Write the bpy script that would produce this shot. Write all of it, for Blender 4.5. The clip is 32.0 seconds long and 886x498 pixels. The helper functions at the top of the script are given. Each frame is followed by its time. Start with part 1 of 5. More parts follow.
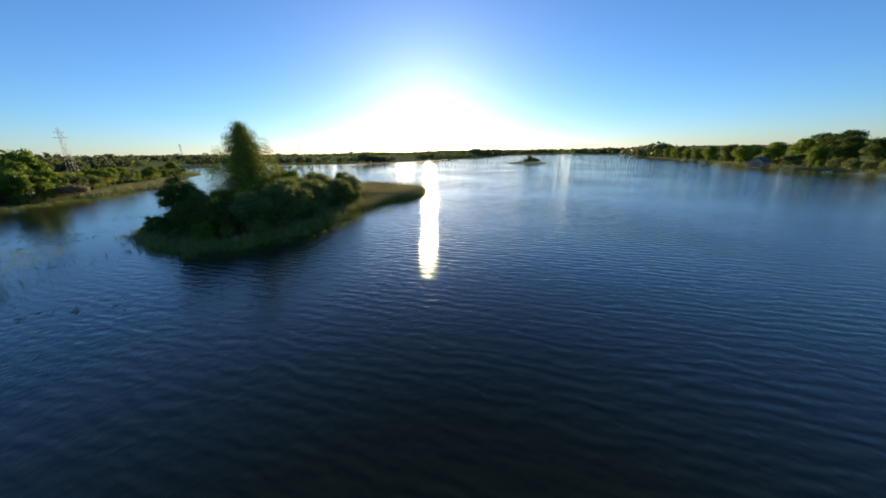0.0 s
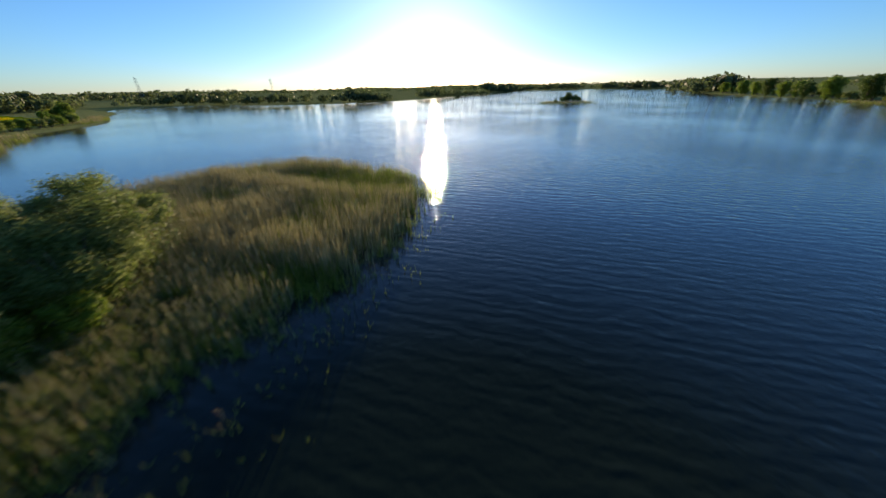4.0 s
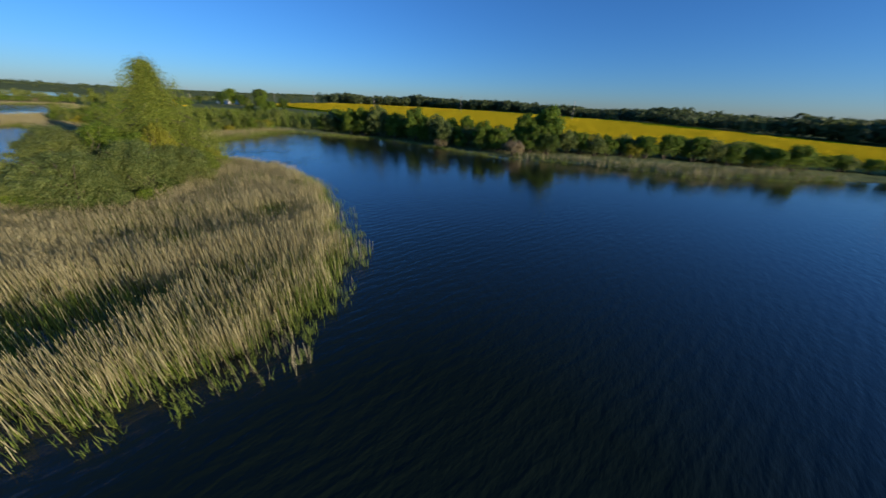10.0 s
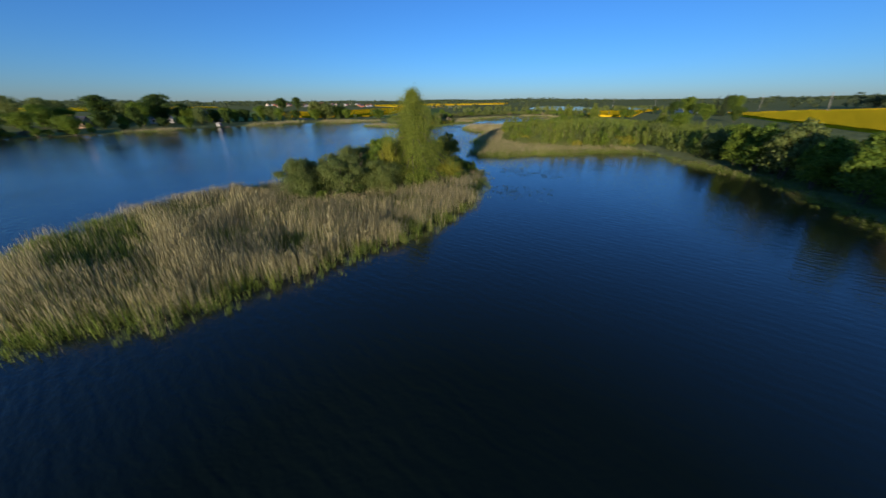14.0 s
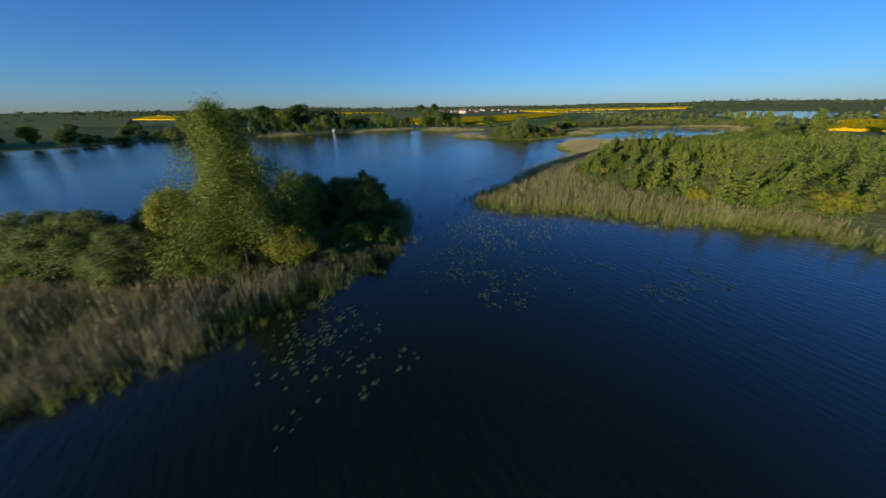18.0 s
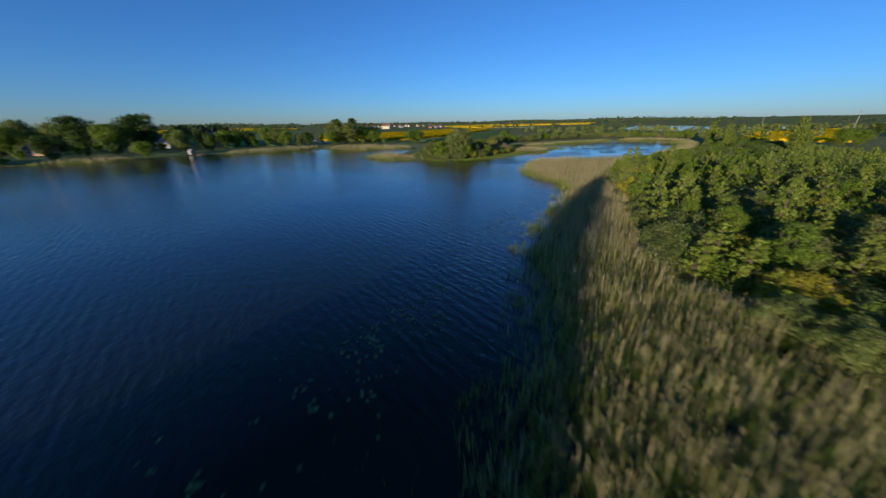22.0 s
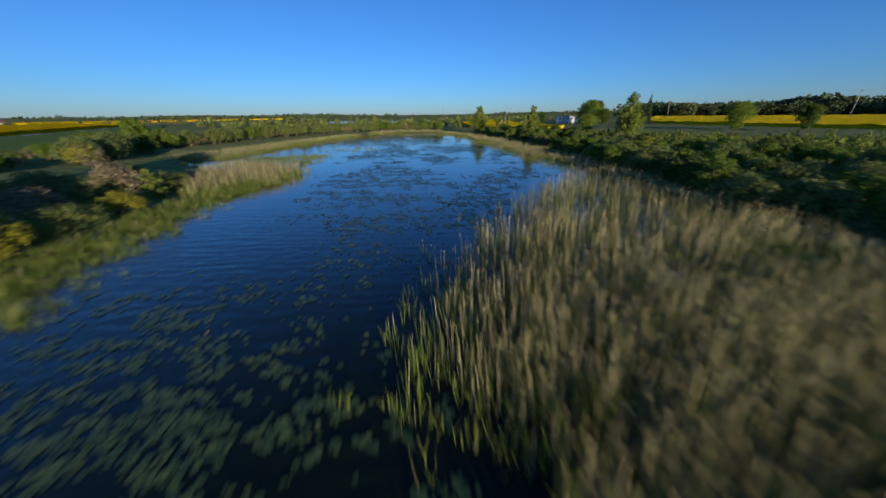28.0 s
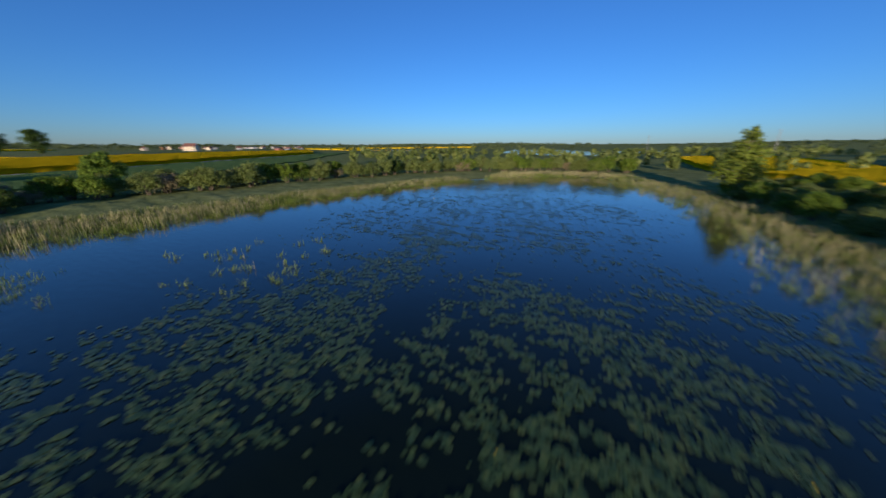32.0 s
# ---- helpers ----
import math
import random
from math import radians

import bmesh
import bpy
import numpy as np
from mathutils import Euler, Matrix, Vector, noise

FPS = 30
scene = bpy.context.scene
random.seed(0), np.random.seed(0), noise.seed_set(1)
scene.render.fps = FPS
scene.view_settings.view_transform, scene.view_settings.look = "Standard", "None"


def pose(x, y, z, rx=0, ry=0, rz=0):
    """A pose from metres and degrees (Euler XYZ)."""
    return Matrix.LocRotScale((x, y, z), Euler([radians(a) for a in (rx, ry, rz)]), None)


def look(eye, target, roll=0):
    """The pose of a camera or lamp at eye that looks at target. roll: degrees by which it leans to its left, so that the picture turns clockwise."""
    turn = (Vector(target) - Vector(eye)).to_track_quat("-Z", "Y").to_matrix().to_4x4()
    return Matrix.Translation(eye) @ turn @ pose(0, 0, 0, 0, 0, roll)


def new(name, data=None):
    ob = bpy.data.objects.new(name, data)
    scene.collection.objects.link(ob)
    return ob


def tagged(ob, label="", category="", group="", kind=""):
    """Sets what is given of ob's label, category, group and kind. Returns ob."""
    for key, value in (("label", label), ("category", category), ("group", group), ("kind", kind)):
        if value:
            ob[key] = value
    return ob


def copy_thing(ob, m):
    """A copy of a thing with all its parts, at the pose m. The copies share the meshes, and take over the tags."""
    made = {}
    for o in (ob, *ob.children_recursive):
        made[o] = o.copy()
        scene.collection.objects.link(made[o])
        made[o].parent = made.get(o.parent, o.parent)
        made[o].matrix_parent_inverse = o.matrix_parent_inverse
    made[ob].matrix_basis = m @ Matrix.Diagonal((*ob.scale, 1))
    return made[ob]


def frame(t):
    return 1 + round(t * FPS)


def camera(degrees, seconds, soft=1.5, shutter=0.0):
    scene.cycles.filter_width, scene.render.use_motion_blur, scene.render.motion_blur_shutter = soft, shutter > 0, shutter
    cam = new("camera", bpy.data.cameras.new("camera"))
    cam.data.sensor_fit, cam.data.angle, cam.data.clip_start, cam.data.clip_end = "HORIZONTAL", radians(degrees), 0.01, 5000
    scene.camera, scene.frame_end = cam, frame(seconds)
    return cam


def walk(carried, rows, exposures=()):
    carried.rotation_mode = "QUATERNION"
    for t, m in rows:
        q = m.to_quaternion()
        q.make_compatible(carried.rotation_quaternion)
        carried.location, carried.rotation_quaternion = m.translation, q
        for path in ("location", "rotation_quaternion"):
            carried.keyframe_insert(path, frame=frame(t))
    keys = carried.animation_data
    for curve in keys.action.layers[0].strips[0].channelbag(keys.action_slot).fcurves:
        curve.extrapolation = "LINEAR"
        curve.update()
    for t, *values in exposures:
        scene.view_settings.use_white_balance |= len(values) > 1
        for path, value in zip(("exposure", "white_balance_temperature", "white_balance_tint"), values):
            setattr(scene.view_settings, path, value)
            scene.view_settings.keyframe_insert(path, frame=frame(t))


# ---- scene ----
cam = camera(112.0, 32.0, soft=1.5, shutter=0.5)
PATH = [
    (0, (-11.37, 31.38, 8.87), (-13.90, 50.26, 2.76), -1.02),
    (0.5, (-12.47, 37.06, 9.22), (-14.99, 55.84, 2.81), -0.99),
    (1, (-13.59, 43.28, 9.10), (-16.15, 61.89, 2.23), -1.14),
    (1.5, (-14.75, 49.65, 9.34), (-17.32, 68.01, 1.85), -1.17),
    (2, (-15.96, 55.70, 9.40), (-18.55, 73.78, 1.25), -1.18),
    (2.5, (-17.19, 61.72, 8.82), (-19.78, 79.51, 0.06), -1.15),
    (4.5, (-19.80, 83.79, 9.15), (-22.78, 101.15, -0.33), -1.24),
    (5, (-20.64, 89.03, 8.71), (-24.86, 106.24, -0.55), -1.27),
    (5.5, (-21.64, 94.41, 8.50), (-27.86, 111.14, -0.52), -1.12),
    (6, (-22.37, 99.63, 8.01), (-31.30, 115.24, -0.74), -0.83),
    (6.5, (-23.69, 104.69, 7.96), (-35.70, 118.23, -0.56), -0.35),
    (7, (-25.41, 109.45, 8.07), (-40.45, 119.75, -0.14), 0.43),
    (7.5, (-27.59, 113.74, 8.30), (-44.84, 119.89, 0.27), 0.96),
    (8, (-30.22, 117.88, 8.70), (-48.48, 119.44, 0.70), 1.64),
    (8.5, (-33.09, 121.78, 9.06), (-51.17, 119.00, 0.97), 1.94),
    (9, (-36.28, 125.02, 9.48), (-53.28, 118.49, 1.22), 2.31),
    (9.5, (-39.12, 127.73, 10.05), (-54.45, 118.08, 1.57), 2.60),
    (10, (-42.54, 129.67, 10.46), (-55.74, 117.45, 1.72), 2.75),
    (10.5, (-46.32, 130.61, 10.57), (-57.04, 116.30, 1.60), 2.59),
    (11, (-50.36, 130.95, 10.88), (-58.32, 115.07, 1.69), 2.30),
    (11.5, (-54.46, 130.45, 11.21), (-59.54, 113.50, 1.89), 2.12),
    (12, (-58.87, 129.04, 11.50), (-60.97, 111.47, 2.19), 1.64),
    (12.5, (-62.82, 126.82, 11.70), (-62.09, 109.08, 2.50), 1.11),
    (13, (-67.00, 123.95, 11.84), (-63.49, 106.48, 2.76), 0.63),
    (13.5, (-70.73, 120.35, 11.98), (-64.63, 103.54, 3.01), 0.09),
    (14, (-74.06, 116.09, 12.00), (-65.69, 100.22, 3.15), -0.37),
    (14.5, (-76.98, 111.43, 11.84), (-66.78, 96.60, 3.12), -0.90),
    (16.5, (-83.26, 90.25, 11.85), (-69.78, 78.20, 3.29), -0.74),
    (17, (-82.66, 85.03, 12.25), (-68.67, 73.56, 3.72), -0.79),
    (17.5, (-81.31, 79.76, 12.70), (-66.87, 68.86, 4.18), -0.86),
    (18, (-79.20, 74.92, 12.97), (-64.41, 64.50, 4.44), -0.90),
    (18.5, (-76.38, 70.23, 13.18), (-61.34, 60.19, 4.64), -0.97),
    (19, (-72.96, 65.70, 13.28), (-57.83, 55.83, 4.70), -1.10),
    (19.5, (-69.24, 61.72, 13.10), (-54.13, 51.73, 4.61), -1.04),
    (20, (-65.30, 58.04, 12.98), (-50.34, 47.70, 4.65), -1.10),
    (20.5, (-60.98, 54.54, 12.65), (-46.36, 43.59, 4.49), -1.17),
    (21, (-56.38, 50.99, 12.14), (-42.32, 39.19, 4.19), -1.16),
    (21.5, (-51.40, 47.16, 11.49), (-38.12, 34.40, 3.69), -1.12),
    (22, (-46.08, 43.68, 10.71), (-33.81, 29.91, 2.96), -0.94),
    (22.5, (-40.49, 39.75, 9.75), (-29.47, 24.93, 2.08), -0.80),
    (23, (-35.07, 35.54, 9.17), (-25.46, 19.74, 1.53), -0.55),
    (23.5, (-29.64, 30.70, 8.50), (-21.51, 14.09, 0.89), -0.45),
    (24, (-24.70, 25.14, 8.21), (-18.07, 7.89, 0.56), -0.34),
    (24.5, (-20.45, 18.98, 7.76), (-15.34, 1.24, 0.06), -0.33),
    (25, (-16.70, 12.26, 7.50), (-13.04, -5.81, -0.25), -0.15),
    (25.5, (-13.73, 5.49, 7.27), (-11.48, -12.77, -0.57), -0.11),
    (27.5, (-6.79, -25.02, 6.76), (-9.27, -43.12, -1.37), -0.73),
    (28, (-6.62, -33.01, 6.55), (-9.80, -51.00, -1.57), -0.63),
    (28.5, (-7.16, -40.82, 6.47), (-10.87, -58.75, -1.56), -0.62),
    (29, (-8.24, -48.52, 6.28), (-12.25, -66.48, -1.57), -0.74),
    (29.5, (-9.80, -56.14, 6.08), (-13.67, -74.21, -1.58), -0.94),
    (30, (-11.32, -63.42, 5.96), (-14.49, -81.72, -1.45), -1.11),
    (30.5, (-13.38, -70.50, 5.94), (-15.04, -89.12, -1.19), -1.18),
    (31, (-15.47, -77.50, 6.18), (-14.76, -96.27, -0.68), -1.00),
    (31.5, (-17.42, -84.54, 6.69), (-13.62, -103.01, 0.03), -0.61),
    (32, (-19.15, -91.66, 7.41), (-11.76, -109.07, 0.90), -0.23),
]
walk(cam, [(t, look(eye, target, roll)) for t, eye, target, roll in PATH],
     [(0, 0.7, 6950, 16), (6, 0.6, 6350, 16), (7.5, 0.45, 5800, 17), (9.5, 0.25, 5700, 19), (32, 0.2, 5700, 19)])

# ---- light ----
SUN_AZ, SUN_EL = radians(-10.0), radians(7.6)   # azimuth from +y towards +x
world = bpy.data.worlds.new("sky")
scene.world = world
world.use_nodes = True
wn = world.node_tree
sky = wn.nodes.new("ShaderNodeTexSky")
sky.sky_type = "NISHITA"
sky.sun_disc = False
sky.sun_elevation, sky.sun_rotation = SUN_EL, SUN_AZ
sky.air_density, sky.dust_density, sky.ozone_density = 0.9, 0.25, 5.3
wn.links.new(sky.outputs[0], wn.nodes["Background"].inputs[0])
wn.nodes["Background"].inputs[1].default_value = 0.14
sun = new("sun", bpy.data.lights.new("sun", "SUN"))
sun.data.energy, sun.data.angle, sun.data.color = 5.0, radians(0.5), (1, 0.80, 0.50)
sun.matrix_world = look((0, 0, 0), (-math.sin(SUN_AZ) * math.cos(SUN_EL), -math.cos(SUN_AZ) * math.cos(SUN_EL), -math.sin(SUN_EL)))

# ---- materials ----
def nodes_of(name):
    m = bpy.data.materials.new(name)
    m.use_nodes = True
    t = m.node_tree
    return m, t, t.nodes["Principled BSDF"], t.nodes["Material Output"]

def ramp(t, fac, stops):
    r = t.nodes.new("ShaderNodeValToRGB")
    while len(r.color_ramp.elements) < len(stops):
        r.color_ramp.elements.new(0.5)
    for e, (p, c) in zip(r.color_ramp.elements, stops):
        e.position, e.color = p, (*c, 1)
    t.links.new(fac, r.inputs[0])
    return r.outputs[0]

def noise_of(t, scale, detail=3.0, vec=None, rough=0.5):
    n = t.nodes.new("ShaderNodeTexNoise")
    n.inputs["Scale"].default_value, n.inputs["Detail"].default_value, n.inputs["Roughness"].default_value = scale, detail, rough
    if vec is not None:
        t.links.new(vec, n.inputs["Vector"])
    return n.outputs[0]

def place(t):
    return t.nodes.new("ShaderNodeNewGeometry").outputs["Position"]

def blend(t, fac, a, b, kind="MIX"):
    m = t.nodes.new("ShaderNodeMix")
    m.data_type, m.blend_type = "RGBA", kind
    if isinstance(fac, float):
        m.inputs[0].default_value = fac
    else:
        t.links.new(fac, m.inputs[0])
    for s, v in ((m.inputs[6], a), (m.inputs[7], b)):
        if isinstance(v, tuple):
            s.default_value = (*v, 1)
        else:
            t.links.new(v, s)
    return m.outputs[2]

def calc(t, op, a, b):
    m = t.nodes.new("ShaderNodeMath")
    m.operation = op
    for s, v in ((m.inputs[0], a), (m.inputs[1], b)):
        if isinstance(v, (int, float)):
            s.default_value = v
        else:
            t.links.new(v, s)
    return m.outputs[0]

def plant_mat(name, dark, mid, light, through_light=0.3, rough=0.6, shift=0.35, tufts=0.0):
    """Leaves and stems: a colour for each card, shifted from plant to plant, with light coming through."""
    m, t, b, out = nodes_of(name)
    isl = t.nodes.new("ShaderNodeNewGeometry").outputs["Random Per Island"]
    own = t.nodes.new("ShaderNodeObjectInfo").outputs["Random"]
    c = ramp(t, isl, [(0.0, dark), (0.5, mid), (1.0, light)])
    c2 = ramp(t, own, [(0.0, (0.62, 0.72, 0.75)), (0.35, (1.0, 1.0, 1.0)), (0.7, (1.18, 1.05, 0.75)), (1.0, (0.85, 0.95, 1.05))])
    c = blend(t, shift, c, blend(t, 1.0, c, c2, "MULTIPLY"))
    t.links.new(c, b.inputs["Base Color"])
    b.inputs["Roughness"].default_value = rough
    b.inputs["Specular IOR Level"].default_value = 0.25
    tr = t.nodes.new("ShaderNodeBsdfTranslucent")
    if tufts:
        bp = t.nodes.new("ShaderNodeBump")
        bp.inputs["Strength"].default_value, bp.inputs["Distance"].default_value = 1.0, tufts
        t.links.new(noise_of(t, 1.3, 5.0, place(t), 0.7), bp.inputs["Height"])
        t.links.new(bp.outputs[0], b.inputs["Normal"])
        b.inputs["Specular IOR Level"].default_value = 0.0
    t.links.new(c, tr.inputs[0])
    mx = t.nodes.new("ShaderNodeMixShader")
    mx.inputs[0].default_value = through_light
    t.links.new(b.outputs[0], mx.inputs[1])
    t.links.new(tr.outputs[0], mx.inputs[2])
    t.links.new(mx.outputs[0], out.inputs[0])
    return m

def plain_mat(name, col, rough=0.7, grain=6.0, amount=0.25, metal=0.0, bump=0.0):
    m, t, b, out = nodes_of(name)
    p = place(t)
    n = noise_of(t, grain, 4.0, p)
    n2 = noise_of(t, grain * 0.13, 2.0, p)
    lo = tuple(c * (1 - amount) for c in col)
    hi = tuple(min(1.0, c * (1 + amount)) for c in col)
    c = blend(t, 0.4, ramp(t, n, [(0.3, lo), (0.7, hi)]), ramp(t, n2, [(0.35, lo), (0.65, hi)]))
    t.links.new(c, b.inputs["Base Color"])
    b.inputs["Roughness"].default_value, b.inputs["Metallic"].default_value = rough, metal
    if bump:
        bp = t.nodes.new("ShaderNodeBump")
        bp.inputs["Strength"].default_value, bp.inputs["Distance"].default_value = bump, 0.05
        t.links.new(n, bp.inputs["Height"])
        t.links.new(bp.outputs[0], b.inputs["Normal"])
    return m

def water_mat():
    m, t, b, out = nodes_of("lake_water")
    p = place(t)
    mp = t.nodes.new("ShaderNodeMapping")
    mp.inputs["Rotation"].default_value = (0, 0, radians(20))
    mp.inputs["Scale"].default_value = (0.9, 1.9, 1.0)
    t.links.new(p, mp.inputs[0])
    v = mp.outputs[0]
    big = noise_of(t, 1.0, 2.0, v, 0.55)
    small = noise_of(t, 3.6, 3.0, v, 0.55)
    lanes = noise_of(t, 0.022, 2.0, p)
    calm = t.nodes.new("ShaderNodeMapRange")
    calm.inputs[1].default_value, calm.inputs[2].default_value, calm.inputs[3].default_value, calm.inputs[4].default_value = 0.38, 0.62, 0.45, 1.0
    t.links.new(lanes, calm.inputs[0])
    crest = t.nodes.new("ShaderNodeTexWave")
    crest.bands_direction = "Y"
    for key, value in (("Scale", 0.23), ("Distortion", 7.0), ("Detail", 2.0), ("Detail Scale", 1.6), ("Detail Roughness", 0.55)):
        crest.inputs[key].default_value = value
    t.links.new(v, crest.inputs["Vector"])
    h = calc(t, "ADD", calc(t, "ADD", calc(t, "MULTIPLY", big, 0.75), calc(t, "MULTIPLY", small, 0.34)), calc(t, "MULTIPLY", crest.outputs["Fac"], 0.17))
    bp = t.nodes.new("ShaderNodeBump")
    bp.inputs["Distance"].default_value = 0.082
    xyz = t.nodes.new("ShaderNodeSeparateXYZ")
    t.links.new(p, xyz.inputs[0])
    lee = t.nodes.new("ShaderNodeMapRange")   # the narrow channel lies sheltered
    lee.inputs[1].default_value, lee.inputs[2].default_value, lee.inputs[3].default_value, lee.inputs[4].default_value = -75.0, -30.0, 0.22, 1.0
    t.links.new(xyz.outputs[1], lee.inputs[0])
    bay = t.nodes.new("ShaderNodeMapRange")   # so does the bay behind the island
    bay.inputs[1].default_value, bay.inputs[2].default_value, bay.inputs[3].default_value, bay.inputs[4].default_value = -62.0, -42.0, 0.5, 1.0
    t.links.new(xyz.outputs[0], bay.inputs[0])
    t.links.new(calc(t, "MULTIPLY", calc(t, "MULTIPLY", calm.outputs[0], bay.outputs[0]), lee.outputs[0]), bp.inputs["Strength"])
    t.links.new(h, bp.inputs["Height"])
    t.links.new(bp.outputs[0], b.inputs["Normal"])
    deep = noise_of(t, 0.05, 2.0, p)
    t.links.new(ramp(t, deep, [(0.3, (0.006, 0.012, 0.007)), (0.7, (0.010, 0.017, 0.010))]), b.inputs["Base Color"])
    b.inputs["Roughness"].default_value, b.inputs["IOR"].default_value = 0.03, 1.42
    face = t.nodes.new("ShaderNodeLayerWeight")
    face.inputs[0].default_value = 0.5
    gloss = t.nodes.new("ShaderNodeMapRange")   # steep looks go down into the dark water, flat ones glance off
    gloss.inputs[1].default_value, gloss.inputs[2].default_value, gloss.inputs[3].default_value, gloss.inputs[4].default_value = 0.25, 0.75, 0.22, 1.25
    t.links.new(face.outputs["Facing"], gloss.inputs[0])
    t.links.new(gloss.outputs[0], b.inputs["Specular IOR Level"])
    return m

def ground_mat():
    m, t, b, out = nodes_of("meadow_ground")
    p = place(t)
    a = noise_of(t, 0.02, 4.0, p)
    f = noise_of(t, 0.5, 5.0, p)
    c = blend(t, a, ramp(t, f, [(0.3, (0.12, 0.16, 0.05)), (0.7, (0.21, 0.26, 0.09))]), ramp(t, f, [(0.3, (0.16, 0.18, 0.07)), (0.7, (0.26, 0.27, 0.12))]))
    z = t.nodes.new("ShaderNodeSeparateXYZ")
    t.links.new(p, z.inputs[0])
    shore = t.nodes.new("ShaderNodeMapRange")
    shore.inputs[1].default_value, shore.inputs[2].default_value = -0.1, 0.12
    t.links.new(z.outputs[2], shore.inputs[0])
    t.links.new(blend(t, shore.outputs[0], (0.035, 0.028, 0.016), c), b.inputs["Base Color"])
    b.inputs["Roughness"].default_value = 0.95
    b.inputs["Specular IOR Level"].default_value = 0.0
    bp = t.nodes.new("ShaderNodeBump")
    bp.inputs["Strength"].default_value, bp.inputs["Distance"].default_value = 0.4, 0.8
    t.links.new(f, bp.inputs["Height"])
    t.links.new(bp.outputs[0], b.inputs["Normal"])
    return m

M_WATER, M_GROUND = water_mat(), ground_mat()
M_REED = plant_mat("dry_reed", (0.20, 0.18, 0.085), (0.35, 0.315, 0.15), (0.50, 0.45, 0.235), 0.22, 0.8, 0.1)
M_SHOOT = plant_mat("green_reed", (0.08, 0.125, 0.015), (0.18, 0.25, 0.03), (0.32, 0.38, 0.065), 0.4, 0.6, 0.1)
M_WILLOW = plant_mat("willow_leaf", (0.10, 0.145, 0.032), (0.19, 0.245, 0.06), (0.31, 0.355, 0.11), 0.5)
M_GREEN = plant_mat("green_leaf", (0.08, 0.14, 0.014), (0.165, 0.255, 0.026), (0.28, 0.37, 0.045), 0.5)
M_YELLOW = plant_mat("yellow_green_leaf", (0.17, 0.19, 0.014), (0.31, 0.31, 0.022), (0.44, 0.41, 0.045), 0.4)
M_DARK = plant_mat("alder_leaf", (0.04, 0.075, 0.012), (0.08, 0.135, 0.019), (0.14, 0.20, 0.034), 0.4)
M_PALE = plant_mat("blossom_leaf", (0.16, 0.14, 0.07), (0.26, 0.22, 0.12), (0.36, 0.31, 0.19))
# far woods: distance haze put into the leaf colour, paler and bluer
M_FARWOOD = plant_mat("hazed_wood_leaf", (0.05, 0.075, 0.03), (0.10, 0.135, 0.05), (0.16, 0.20, 0.08), 0.45)
M_NEEDLE = plant_mat("spruce_needle", (0.014, 0.03, 0.010), (0.028, 0.05, 0.016), (0.05, 0.075, 0.025), 0.08)
M_BIRCHLEAF = plant_mat("birch_leaf", (0.08, 0.125, 0.014), (0.17, 0.235, 0.027), (0.29, 0.335, 0.05), 0.32)
M_RAPE = plant_mat("rapeseed_flower", (0.64, 0.42, 0.003), (0.86, 0.565, 0.004), (0.94, 0.66, 0.012), 0.0, 1.0, 0.0, 1.2)
M_CROP = plant_mat("young_crop", (0.12, 0.19, 0.06), (0.15, 0.23, 0.08), (0.18, 0.26, 0.10), 0.0, 1.0, 0.0, 0.5)
M_PAD = plant_mat("lily_pad", (0.055, 0.095, 0.025), (0.09, 0.14, 0.034), (0.15, 0.185, 0.045), 0.05, 0.3, 0.0)
M_PAD.node_tree.nodes["Principled BSDF"].inputs["Specular IOR Level"].default_value = 0.4
M_PETAL = plain_mat("lily_petal", (0.75, 0.55, 0.03), 0.5)
M_BARK = plain_mat("bark", (0.11, 0.085, 0.06), 0.9, 9.0, 0.4, bump=0.5)
M_BIRCH = plain_mat("birch_bark", (0.36, 0.34, 0.30), 0.8, 5.0, 0.55)
M_WALL = plain_mat("white_render", (0.42, 0.41, 0.38), 0.8, 3.0, 0.1)
M_WHITE = plain_mat("white_paint", (0.66, 0.65, 0.62), 0.75, 3.0, 0.06)
M_GREYPAINT = plain_mat("weathered_white_paint", (0.27, 0.265, 0.25), 0.8, 5.0, 0.2)
M_CREAM = plain_mat("cream_render", (0.62, 0.52, 0.38), 0.8, 3.0, 0.1)
M_BRICK = plain_mat("red_brick", (0.34, 0.13, 0.08), 0.85, 8.0, 0.2)
M_TILE = plain_mat("roof_tile", (0.19, 0.085, 0.06), 0.8, 6.0, 0.25)
M_SLATE = plain_mat("dark_roof", (0.05, 0.055, 0.065), 0.7, 6.0, 0.25)
M_BLUEROOF = plain_mat("blue_metal_roof", (0.10, 0.14, 0.20), 0.6, 4.0, 0.15)
M_PLANK = plain_mat("weathered_plank", (0.36, 0.25, 0.15), 0.85, 7.0, 0.35, bump=0.3)
M_TAN = plain_mat("tan_plank", (0.56, 0.38, 0.22), 0.8, 7.0, 0.25, bump=0.3)
M_STEEL = plain_mat("galvanised_steel", (0.17, 0.175, 0.18), 0.6, 4.0, 0.15, 0.3)
M_CONCRETE = plain_mat("concrete", (0.30, 0.295, 0.28), 0.85, 4.0, 0.15)
M_GLASS = plain_mat("window_glass", (0.03, 0.04, 0.05), 0.08, 2.0, 0.1)
M_ROADDIRT = plain_mat("gravel_road", (0.34, 0.30, 0.24), 0.95, 3.0, 0.2)

